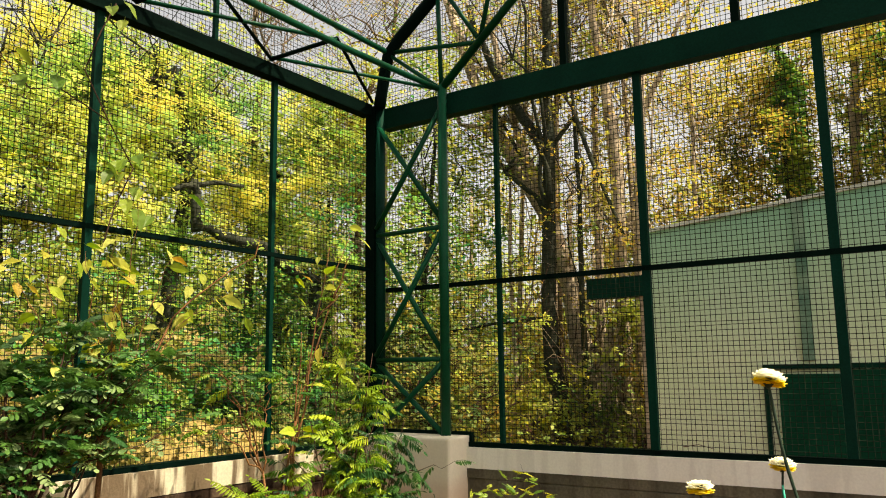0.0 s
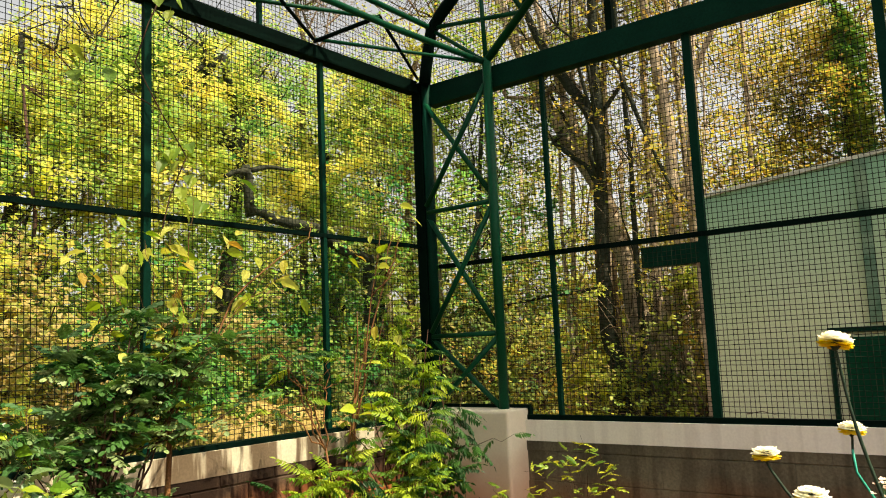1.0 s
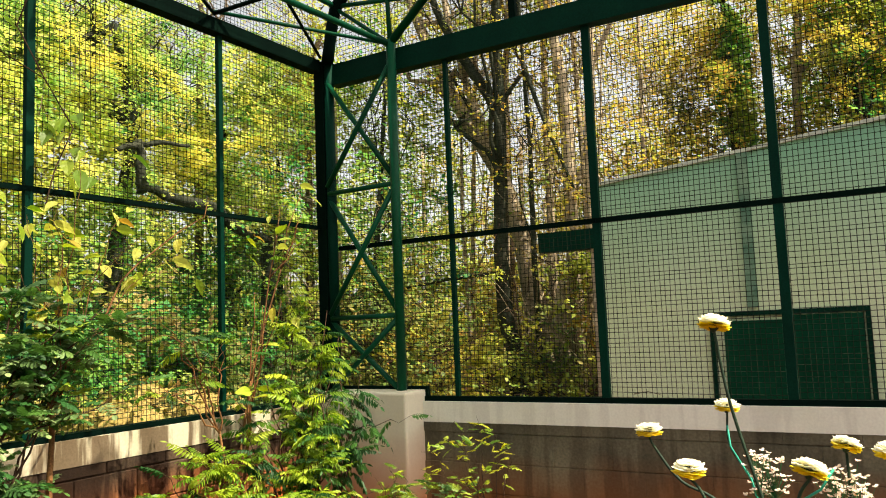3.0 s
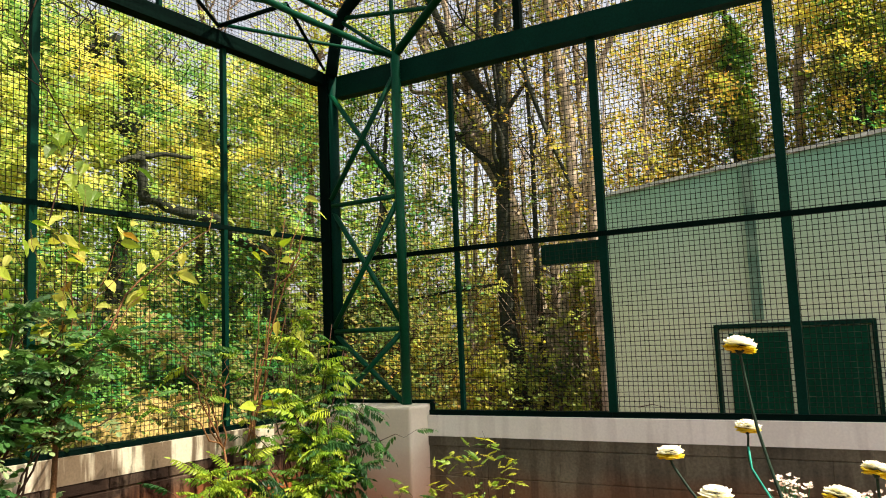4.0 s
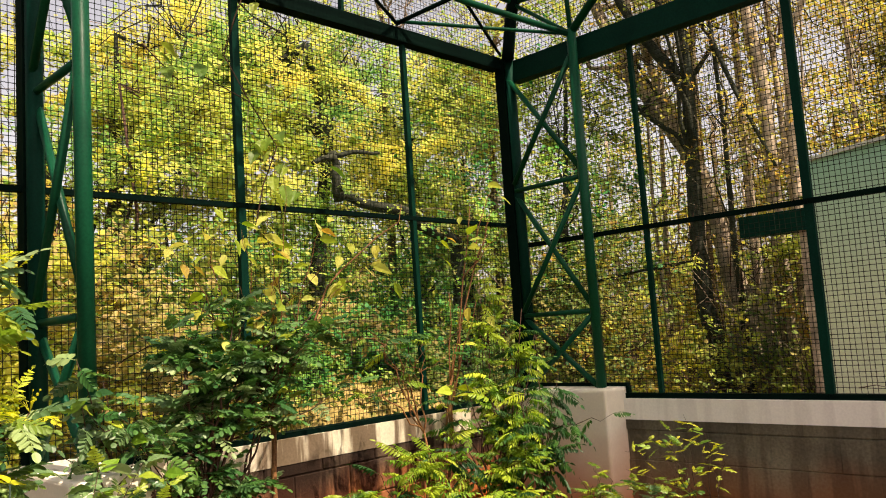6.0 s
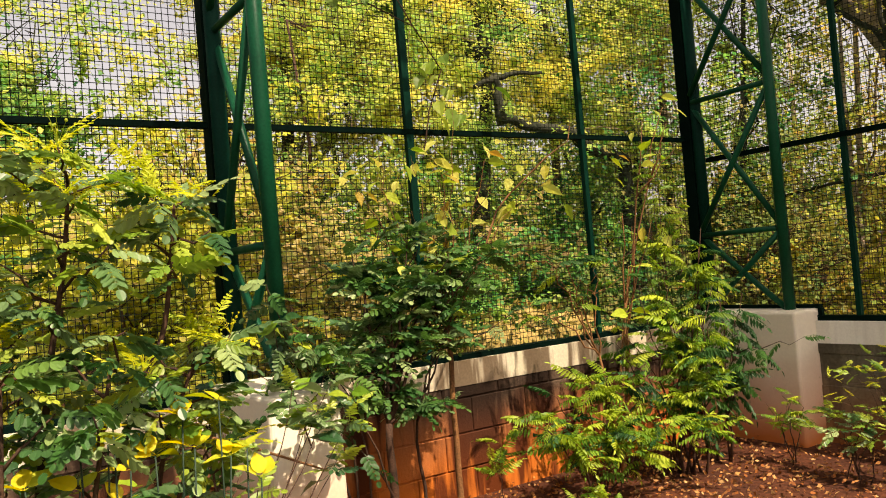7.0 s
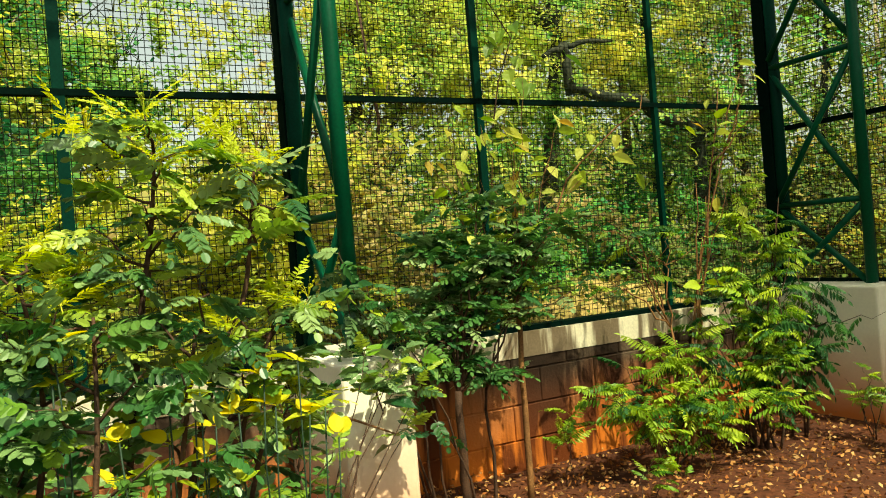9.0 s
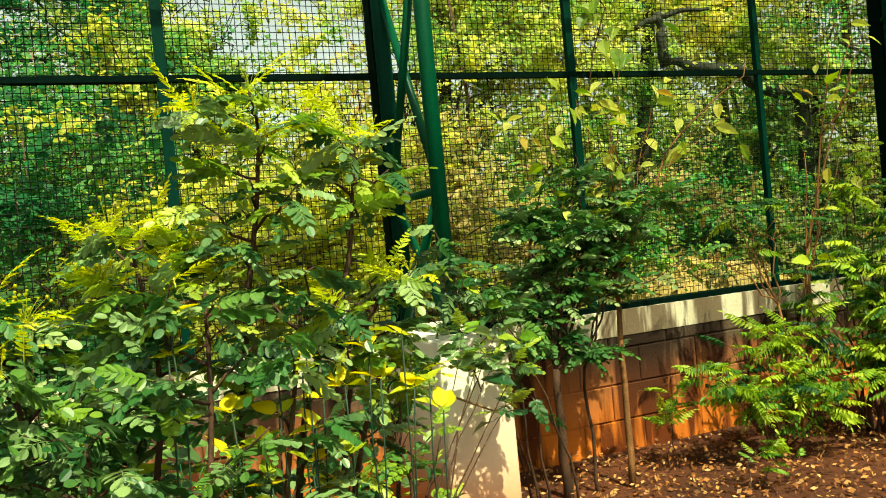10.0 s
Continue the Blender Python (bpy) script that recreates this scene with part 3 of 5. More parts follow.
def tree(label, trunk, r0, material, limbs, leaf_mat, sprays, per, size, crown_c, crown_r, spread=0.35, lean=0.0, gaps=0.12, extra=(), low=0.15, clear=0.0):
    """trunk: points from the ground; limbs fork from it into twigs, and the leaves hang in long sprays along the twigs, with open gaps between them.
    extra: limbs given by their points, each with a radius. lean: how far the crown tips over with height."""
    trunk = [Vector(p) for p in trunk]
    t = thing("tree", label, "tree", tuple(trunk[0]), "trees outside the mesh")
    n = len(trunk)
    tb = Build().tube(trunk, [r0 * (1.25 if i == 0 else 1 - 0.6 * i / (n - 1)) for i in range(n)], 9, caps=True)
    part("trunk", tb, material, t, "", True)
    for knots, lr in extra:
        pts = [Vector(knots[0])]
        for p, q in zip(knots, knots[1:]):
            pts += bend(p, q, lr * 0.22, 3)[1:]
        part("limb", Build().tube(pts, [lr * (1 - 0.45 * i / (len(pts) - 1)) for i in range(len(pts))], 8), material, t, "", True)
    c, r = Vector(crown_c), Vector(crown_r)
    ends = []
    for k in range(limbs):
        s = trunk[min(n - 1, max(1, int(n * rng.uniform(0.35, 1.0))))]
        d = rng.normal(size=3)
        d /= np.linalg.norm(d)
        e = c + Vector((d[0] * r.x, d[1] * r.y, abs(d[2]) * r.z * 0.9 - 0.2 * r.z))
        pts = bend(s, e, 0.12, 6)
        lr = r0 * rng.uniform(0.2, 0.36)
        lb = Build().tube(pts, [lr * (1 - 0.8 * i / 6) for i in range(7)], 6)
        for _ in range(8):
            i = int(rng.integers(2, 7))
            q = pts[i] + Vector(rng.normal(0, 0.5, 3)) + Vector((0, 0, 0.3))
            lb.tube(bend(pts[i], q, 0.06, 3), [lr * 0.3, lr * 0.22, lr * 0.15, lr * 0.07], 4)
            ends.append(q)
        ends += pts[3:]
        part("limb", lb, material, t, "", True)
    cen, tw = [], Build()
    for k in range(sprays):
        if ends and rng.random() < 0.5:
            p = np.array(ends[int(rng.integers(len(ends)))]) + rng.normal(0, 0.2, 3)
        else:
            d = rng.normal(size=3)
            d /= np.linalg.norm(d)
            p = np.array(c) + d * np.array(r) * rng.uniform(0.2, 1.05) ** 0.6
        if p[2] < low:
            p[2] = rng.uniform(low, low + 0.8)
        if noise.noise(Vector(p) * 0.95) > gaps or noise.noise(Vector(p) * 2.3 + Vector((9, 3, 5))) > gaps + 0.18:
            continue
        way = np.array(Vector(p) - c) * np.array((0.5, 0.5, 0.25)) + rng.normal(0, 0.55, 3)
        way /= np.linalg.norm(way) + 1e-6
        ln = spread * rng.uniform(1.2, 3.0)
        if not (p[0] > -0.5 and p[1] < 0.5):
            tw.tube([p, p + way * ln * 0.5 + (0, 0, 0.03), p + way * ln], [0.006, 0.004, 0.002], 3, caps=False)
        for side in range(4):
            m = int(per * 0.25 * rng.uniform(0.4, 1.5))
            if m < 2:
                continue
            q = p + way * ln * (0.2 + 0.26 * side)
            w = way * 0.5 + rng.normal(0, 0.6, 3) - (0, 0, 0.15)
            u = rng.random((m, 1))
            cen.append(q + w * u * ln * 0.8 + rng.normal(0, spread * 0.2, (m, 3)) * np.array([1, 1, 0.7]))
    cen = np.concatenate(cen)
    cen[:, 0] -= lean * np.clip(cen[:, 2] - c.z, -1.2, 3.0)
    cen = cen[cen[:, 2] > max(0.03, clear)]
    if crown_c[0] < 0.0 and crown_c[1] < 3.0:
        cen = cen[cen[:, 0] < -0.4]
    cen = cen[(cen[:, 0] < -0.4) | (cen[:, 1] > 0.35)]
    hidden_shed = (cen[:, 0] > 1.0) & (cen[:, 1] < 3.1) & (cen[:, 1] > 0)
    cen = cen[~hidden_shed]
    part("brushwood", tw, TWIG_PALE if crown_c[0] < -2.4 else TWIG, t, kind="stuff")
    ob = tagged(new("crown", leaves_mesh("crown", cen, size, leaf_mat, 0.6, rng, 1.7, 1.3)), kind="stuff")
    ob.parent = t
    ob.matrix_parent_inverse = Matrix.Translation(t.location).inverted()
    return t


# the wood beyond the long side
YG = "broad tree with a feathery yellow-green crown"
tree(YG, [(-4.6, 1.2, -0.05), (-4.5, 1.25, 1.5), (-4.3, 1.3, 2.9), (-4.2, 1.4, 3.9), (-4.3, 1.2, 5.2)], 0.13, BARK_DARK, 8, L_YELLOW, 350, 320, 0.053, (-4.5, 0.9, 4.4), (0.9, 1.9, 1.9), 0.27, 0.55,
     extra=[([(-3.4, 2.9, -0.05), (-3.3, 2.75, 1.6), (-3.2, 2.65, 2.51), (-3.2, 1.98, 2.68), (-3.2, 1.74, 2.84), (-3.2, 1.16, 2.88), (-3.2, 0.76, 2.96)], 0.1),
            ([(-3.2, 0.76, 2.9), (-3.2, 0.72, 3.0), (-3.2, 0.71, 3.23), (-3.2, 0.69, 3.47)], 0.075),
            ([(-3.2, 0.69, 3.42), (-3.2, 0.58, 3.38), (-3.2, 0.4, 3.3)], 0.045), ([(-3.2, 0.69, 3.42), (-3.2, 1.0, 3.5), (-3.2, 1.4, 3.53)], 0.035)])
tree(YG, [(-5.2, -1.2, -0.05), (-5.1, -1.2, 1.5), (-5.2, -1.0, 3.2), (-5.1, -1.0, 4.6)], 0.12, BARK_DARK, 8, L_YELLOW, 330, 320, 0.053, (-4.9, -0.15, 4.2), (0.9, 1.1, 2.2), 0.27, 0.55)
tree(YG, [(-5.0, 3.9, -0.05), (-5.1, 3.8, 1.8), (-5.0, 3.7, 4.4)], 0.13, BARK_DARK, 7, L_YELLOW, 280, 300, 0.053, (-5.0, 3.3, 4.2), (1.0, 1.4, 2.4), 0.3, 0.5)
tree(YG, [(-5.4, -1.9, -0.05), (-5.3, -1.8, 1.8), (-5.3, -1.7, 3.8)], 0.1, BARK_DARK, 5, L_YELLOW, 160, 260, 0.053, (-5.3, -0.85, 3.7), (0.7, 0.45, 1.9), 0.2, 0.4)
tree("spreading tree with yellow and green leaves", [(-5.2, -4.3, -0.05), (-5.1, -4.1, 1.6), (-5.2, -3.9, 3.5)], 0.12, BARK_DARK, 4, L_YELLOW, 260, 290, 0.054, (-5.0, -4.4, 3.6), (0.8, 0.75, 1.8), 0.2, 0.5)
tree("dense green tree with dark foliage", [(-4.4, -7.6, -0.05), (-4.3, -7.5, 1.8), (-4.4, -7.4, 3.6)], 0.12, BARK_DARK, 7, L_WOOD, 280, 250, 0.06, (-4.8, -6.2, 3.2), (1.1, 1.8, 2.4), 0.33, 0.4, 0.2)
tree("half-bare tree of tangled dark twigs with few leaves", [(-3.1, -1.9, -0.05), (-3.2, -1.8, 1.4), (-3.3, -1.6, 2.6), (-3.4, -1.7, 3.9)], 0.03, TWIG, 7, L_YELLOW, 70, 90, 0.06, (-3.3, -1.15, 3.0), (0.5, 0.8, 1.1), 0.2)
tree("half-bare tree of tangled dark twigs with few leaves", [(-2.6, -3.0, -0.05), (-2.7, -2.9, 1.1), (-2.7, -2.7, 2.0), (-2.75, -2.65, 2.5)], 0.045, TWIG, 9, L_DRY, 45, 60, 0.055, (-2.7, -2.6, 1.85), (0.4, 0.9, 0.7), 0.17)
for i, (x, y, h) in enumerate([(-3.0, 2.5, 1.9), (-2.2, -2.1, 1.3), (-2.6, -2.4, 1.8), (-2.4, -4.3, 1.8), (-2.6, -6.2, 2.6), (-3.4, 3.6, 2.0), (-5.0, 1.5, 1.9), (-1.6, -5.6, 1.6), (-3.2, -3.2, 1.7), (-4.6, -3.7, 3.1), (-4.8, -2.6, 2.5), (-3.6, -0.6, 1.5), (-1.0, 1.2, 0.8), (-3.3, -5.4, 3.2), (-1.9, -3.75, 1.75), (-4.3, -1.6, 2.2), (-4.4, 2.2, 1.5), (-3.9, -0.2, 1.3), (-4.6, -0.9, 1.6), (-4.4, 3.4, 2.2), (-6.5, 0.2, 2.0), (-6.6, -2.6, 2.9), (-6.4, 2.6, 2.9), (-2.7, -3.4, 2.1)]):
    tree("leafy green undergrowth bush beyond the mesh", [(x, y, -0.05), (x, y + 0.05, h * 0.4), (x + 0.05, y, h * 0.7)], 0.03, TWIG, 5, L_SUNNY if i in (3, 14, 23) else L_WOOD if i in (4, 7, 13) else L_STRAWY if i in (1, 2, 8) else L_UNDER if i == 12 else L_YELLOW if i in (9, 10) else L_OLIVE if i in (5, 15, 18, 21) else L_GREEN, 120, 120, 0.062, (x, y, h * 0.5), (0.6, 0.95, h * 0.5), 0.2, 0.0, 0.16)

# the grove beyond the short side: one dark trunk, leaning grey stems, many thin ones
tree("tall dark tree with a forked trunk and sparse rusty leaves", [(-0.29, 4.0, -0.05), (-0.33, 4.0, 0.44), (-0.39, 4.0, 1.0), (-0.48, 4.0, 1.39), (-0.5, 4.0, 2.19), (-0.46, 4.0, 3.2), (-0.42, 4.0, 4.17), (-0.43, 4.0, 4.87), (-0.4, 4.0, 5.6), (-0.35, 4.0, 8.0)],
     0.13, BARK_DARK, 6, L_DRY, 80, 60, 0.06, (-0.4, 4.6, 5.6), (1.8, 1.5, 2.4), 0.3, clear=2.2,
     extra=[([(-0.45, 4.0, 4.1), (-0.69, 4.0, 4.46), (-0.95, 4.0, 4.85), (-1.23, 4.0, 5.39), (-1.6, 4.0, 6.4)], 0.08), ([(-0.5, 4.0, 1.95), (-1.22, 3.9, 1.91), (-1.97, 3.9, 1.83), (-2.4, 3.9, 1.75)], 0.022)])
tree("tall grey tree leaning over the grove", [(-0.2, 4.5, -0.05), (-0.3, 4.5, 1.5), (-0.42, 4.5, 2.4), (-0.75, 4.5, 3.4), (-1.08, 4.5, 3.95), (-1.5, 4.5, 4.7), (-1.9, 4.5, 5.65), (-2.4, 4.5, 7.2)], 0.16, BARK_GREY, 7, L_OLIVE, 90, 70, 0.06, (-1.6, 4.8, 4.8), (1.7, 1.3, 2.2), 0.3,
     extra=[([(-0.6, 4.5, 3.0), (-0.86, 4.5, 3.7), (-1.2, 4.5, 4.75), (-1.4, 4.5, 5.4), (-1.7, 4.5, 7.0)], 0.075)])
tree("slim dark stem with thin bare twigs", [(-0.05, 4.05, -0.05), (-0.07, 4.05, 2.26), (-0.05, 4.05, 3.48), (-0.09, 4.05, 4.74), (-0.14, 4.05, 7.0)], 0.04, BARK_DARK, 5, L_DRY, 50, 50, 0.06, (-0.1, 4.4, 4.4), (1.0, 0.8, 1.8), 0.25,
     extra=[([(-0.09, 4.05, 4.6), (0.01, 4.0, 4.33), (0.26, 4.0, 3.58), (0.52, 4.0, 2.9)], 0.035)])
tree("tall grey tree with sparse rusty leaves", [(0.36, 4.2, -0.05), (0.37, 4.2, 1.55), (0.39, 4.2, 2.65), (0.41, 4.2, 3.95), (0.27, 4.2, 5.0), (0.15, 4.2, 6.0), (0.1, 4.2, 7.5)], 0.1, BARK_GREY, 7, L_DRY, 80, 60, 0.06, (0.4, 4.8, 5.0), (1.4, 1.2, 2.4), 0.3)
tree("tall grey tree with sparse rusty leaves", [(0.5, 4.3, -0.05), (0.55, 4.3, 1.41), (0.6, 4.3, 2.7), (0.7, 4.3, 4.9), (0.72, 4.3, 7.5)], 0.085, BARK_GREY, 5, L_DRY, 60, 60, 0.06, (0.6, 4.8, 4.8), (1.1, 1.0, 2.2), 0.3,
     extra=[([(0.7, 4.3, 4.4), (0.84, 4.3, 4.65), (1.0, 4.3, 4.95), (1.3, 4.3, 5.6)], 0.045)])
tree("tree with yellow and rust autumn leaves", [(2.6, 8.5, -0.05), (2.5, 8.5, 2.5), (2.6, 8.4, 5.0), (2.8, 8.4, 7.0)], 0.12, BARK_GREY, 9, L_DRY, 700, 210, 0.058, (2.6, 8.4, 5.0), (2.6, 1.4, 2.5), 0.34, 0, 0.16)
tree("tree with yellow-green leaves behind the shed", [(5.2, 9.0, -0.05), (5.1, 9.0, 3.0), (5.3, 9.0, 6.0)], 0.14, BARK_DARK, 9, L_OLIVE, 430, 190, 0.062, (5.2, 9.0, 5.0), (2.4, 1.4, 2.6), 0.34, 0, 0.14)
tree("tree with deep green leaves behind the shed", [(8.4, 8.6, -0.05), (8.3, 8.6, 3.0), (8.4, 8.5, 6.5)], 0.16, BARK_DARK, 9, L_GREEN, 280, 170, 0.066, (8.2, 8.6, 5.2), (2.2, 1.4, 2.8), 0.34, 0, 0.2)
for x, y, lean, r, top in [(-1.1, 5.2, 0.25, 0.05, 8.0), (0.2, 5.4, -0.12, 0.06, 8.0), (-0.25, 5.0, 0.05, 0.075, 7.5), (-0.1, 5.8, -0.3, 0.05, 8.0), (0.75, 6.0, 0.1, 0.05, 8.0), (-1.9, 5.6, 0.3, 0.05, 7.5)]:
    tree("slender pale grey trunk with thin bare twigs", [(x, y, -0.05), (x + lean * 0.3, y, 2.0), (x + lean * 0.8, y, 4.5), (x + lean * 1.6, y, top)], r, BARK_GREY, 4, L_DRY, 36, 50, 0.06, (x + lean, y, 5.2), (0.9, 0.8, 2.2), 0.28)
for x, y, z, r, m, lab in [(-2.8, 3.5, 3.2, 1.2, L_GREEN, "leafy green tree beyond the corner"), (-4.6, 8.6, 3.6, 1.8, L_OLIVE, "olive-green tree in the grove behind the enclosure"),
                           (-2.2, 8.2, 3.4, 1.7, L_DRY, "rust and yellow tree in the grove"), (-0.4, 8.8, 3.2, 1.7, L_DRY, "rust and yellow tree in the grove"),
                           (0.9, 9.4, 3.6, 1.8, L_DRY, "rust and yellow tree in the grove"), (-1.2, 6.6, 1.9, 1.2, L_DRY, "low rusty tree among the trunks"), (3.6, 10.5, 4.6, 1.9, L_OLIVE, "olive-green tree behind the shed"),
                           (-6.0, 6.0, 2.7, 1.9, L_YELLOW, "yellow-green tree at the edge of the grove"), (7.0, 10.8, 4.6, 1.9, L_DRY, "rust and yellow tree behind the shed")]:
    tree(lab, [(x, y, -0.05), (x + 0.1, y, z * 0.5), (x, y + 0.1, z), (x + 0.1, y, z * 1.4)], 0.07, BARK_GREY, 7, m, 190, 110, 0.07, (x, y, z * 0.85), (r, r * 0.8, z * 0.55), 0.32, 0, 0.06)
for x, y, r, h in [(-0.05, 4.15, 0.1, 1.35), (0.2, 4.1, 0.13, 1.5)]:
    tree("stout grey stump with ragged bark and creeper leaves", [(x, y, -0.05), (x + 0.03, y, h * 0.5), (x - 0.03, y, h * 0.85), (x + 0.02, y + 0.1, h * 1.2)], r, BARK_GREY, 3, L_UNDER, 8, 40, 0.055, (x, y, h * 0.9), (0.35, 0.3, 0.55), 0.15)
for x, y, r, top in [(0.05, 4.3, 0.045, 3.4), (-0.15, 4.25, 0.05, 3.6), (0.72, 4.15, 0.04, 2.9), (-1.35, 4.6, 0.04, 4.6)]:
    tree("pale ragged stem standing in the grove", [(x, y, -0.05), (x + 0.02, y, top * 0.3), (x - 0.03, y, top * 0.6), (x + 0.03, y, top)], r, BARK_GREY, 3, L_DRY, 14, 36, 0.055, (x, y, top * 0.75), (0.45, 0.3, top * 0.25), 0.18)
for x, z, m in [(-0.3, 1.8, L_OLIVE), (0.02, 1.65, L_OLIVE), (0.4, 1.9, L_OLIVE), (0.3, 1.0, L_UNDER), (0.6, 0.8, L_OLIVE), (0.65, 1.5, L_DRY)]:
    tree("creeper with sunlit leaves climbing among the trunks", [(x, 3.95, -0.05), (x + 0.05, 3.95, z * 0.5), (x, 3.95, z)], 0.012, TWIG, 3, m, 16, 50, 0.056, (x, 3.95, z), (0.26, 0.12, 0.3), 0.13)
for x, y, z, r in [(-9.5, -5.4, 2.6, 2.2), (-10.0, 1.5, 2.4, 2.8), (-9.0, 5.5, 3.4, 2.6), (-9.0, -7.0, 3.2, 2.6)]:
    tree("green tree farther back in the woodland", [(x, y, -0.05), (x + 0.1, y, z * 0.6), (x, y, z * 1.3)], 0.14, BARK_DARK, 6, L_OLIVE, 200, 100, 0.1, (x, y, z * 0.85), (r * 0.6, r, z * 0.8), 0.42)
tree("slim dark tree wrapped in deep green creeper", [(1.75, 7.5, -0.05), (1.78, 7.5, 3.0), (1.75, 7.5, 6.4)], 0.1, BARK_DARK, 0, L_GREEN, 100, 80, 0.07, (1.85, 7.5, 4.8), (0.12, 0.12, 1.5), 0.09, 0, 0.5)
tree("olive tree with thin foliage beyond the corner", [(-2.0, 3.5, -0.05), (-2.1, 3.5, 2.0), (-1.9, 3.6, 4.6)], 0.06, BARK_DARK, 6, L_OLIVE, 140, 90, 0.06, (-1.9, 3.7, 3.9), (0.9, 0.6, 1.8), 0.26)
tree("dark green tree rising behind the shed", [(3.6, 8.0, -0.05), (3.5, 8.0, 3.0), (3.4, 8.0, 5.2)], 0.12, BARK_DARK, 4, L_GREEN, 110, 100, 0.09, (3.5, 8.0, 5.4), (0.75, 0.6, 1.0), 0.2)
for x, y, h, m in [(-1.1, 2.3, 1.6, L_UNDER), (-1.7, 2.2, 1.7, L_UNDER), (-2.3, 2.8, 2.0, L_UNDER), (-1.6, 2.6, 1.9, L_OLIVE), (-0.9, 2.9, 1.5, L_DRY), (0.35, 3.5, 0.9, L_OLIVE), (-0.6, 3.6, 1.0, L_SUNNY), (-2.0, 3.3, 1.8, L_DRY), (-2.4, 5.5, 3.0, L_OLIVE), (0.2, 6.5, 3.2, L_OLIVE), (-1.0, 1.4, 1.0, L_UNDER)]:
    tree("undergrowth bush of mixed green and rust leaves among the trunks", [(x, y, -0.05), (x, y + 0.05, h * 0.4), (x + 0.05, y, h * 0.7)], 0.03, TWIG, 5, m, 70, 70, 0.062, (x, y, h * 0.5), (0.6, 0.5, h * 0.5), 0.2, 0.0, 0.2)

# tall twiggy trees whose bare tops show through the roof mesh
for x, y, c, r, lm, n in [(-4.2, 4.6, (-3.5, 4.7, 7.2), (1.7, 0.8, 1.3), L_DRY, 50), (-1.2, 5.6, (-1.2, 5.4, 7.0), (1.9, 0.6, 1.2), L_DRY, 60), (-4.9, 3.0, (-4.9, 3.0, 7.3), (0.8, 1.2, 0.9), L_OLIVE, 35)]:
    tree("tall twiggy tree with thin rust and yellow leaves", [(x, y, -0.05), (x + 0.1, y, 5.2), (x + 0.2, y + 0.05, 5.8), (c[0], c[1], 6.6), (c[0] + 0.2, c[1], 8.4)], 0.06, TWIG_PALE, 15, lm, n, 50, 0.05, c, r, 0.24, 0, 0.25)
tree("yellow-green tree standing behind the corner", [(-4.6, 4.3, -0.05), (-4.5, 4.3, 2.0), (-4.4, 4.2, 4.0)], 0.07, BARK_DARK, 4, L_YELLOW, 170, 240, 0.053, (-4.3, 4.15, 4.9), (0.5, 0.85, 0.75), 0.24, 0, 0.3)

# far woods close the view low down
fw = []
for k in range(1100):
    a = rng.uniform(-0.3, math.pi + 0.9)
    d = rng.uniform(15, 24)
    p = np.array([4 + d * math.cos(a), -5 + d * math.sin(a), abs(rng.normal(0, 1.5)) + 0.2])
    fw.append(p + rng.normal(0, 0.5, (50, 3)))
fw = np.concatenate(fw)
fw = fw[fw[:, 2] > 0]
far = new("far_woods", leaves_mesh("far_woods", fw, 0.28, L_OLIVE))
tagged(far, "distant belt of mixed green and yellow woodland", "woods", kind="stuff")


# ---- plants inside ----
def frond(name, material, length, pairs, leaf_len, leaf_w, rounded, arch, seed, splay=68, end_leaf=True, hang=0.0):
    """A pinnate leaf along +y: a thin rachis with paired leaflets."""
    r = np.random.default_rng(seed)
    b = Build()

    def at(f):
        return Vector((0.02 * math.sin(3 * f + seed) * length, length * f * (1 - 0.12 * arch * f), length * (0.16 * f - arch * 0.55 * f * f)))
    stops = [0.0] + [0.16 + 0.82 * i / pairs for i in range(pairs)] + [1.0]
    for i, f in enumerate(stops):
        w = length * 0.009 * (1 - 0.6 * f)
        b.v += [tuple(at(f) + Vector((-w, 0, 0))), tuple(at(f) + Vector((w, 0, 0)))]
        if i:
            b.f.append([2 * i - 2, 2 * i - 1, 2 * i + 1, 2 * i])
    for i in range(pairs):
        f = stops[i + 1]
        p, d = at(f), (at(f + 0.02) - at(f)).normalized()
        k = leaf_len * (0.7 + 0.5 * math.sin(math.pi * min(1, f + 0.12))) * (1 if f < 0.8 else 0.8)
        for s in (-1, 1):
            a = radians(splay + r.uniform(-14, 12) - 22 * f) * s
            side = Vector((math.sin(a), 0, 0)) + d * math.cos(a)
            side.z += r.uniform(-0.38, 0.08) - hang
            side.normalize()
            b.leaf(p, p + side * k * r.uniform(0.82, 1.12), leaf_w * r.uniform(0.85, 1.15), 0.12, (0, -0.2, 1), r.uniform(0, 0.15), rounded, 2 * (i + 1) + (s > 0))
    if end_leaf:
        p = at(0.99)
        b.leaf(p, p + (at(1.0) - at(0.9)).normalized() * leaf_len * 0.9, leaf_w, 0.1, (0, 0, 1), 0.1, rounded, 2 * len(stops) - 2)
    return b.mesh(name, material)


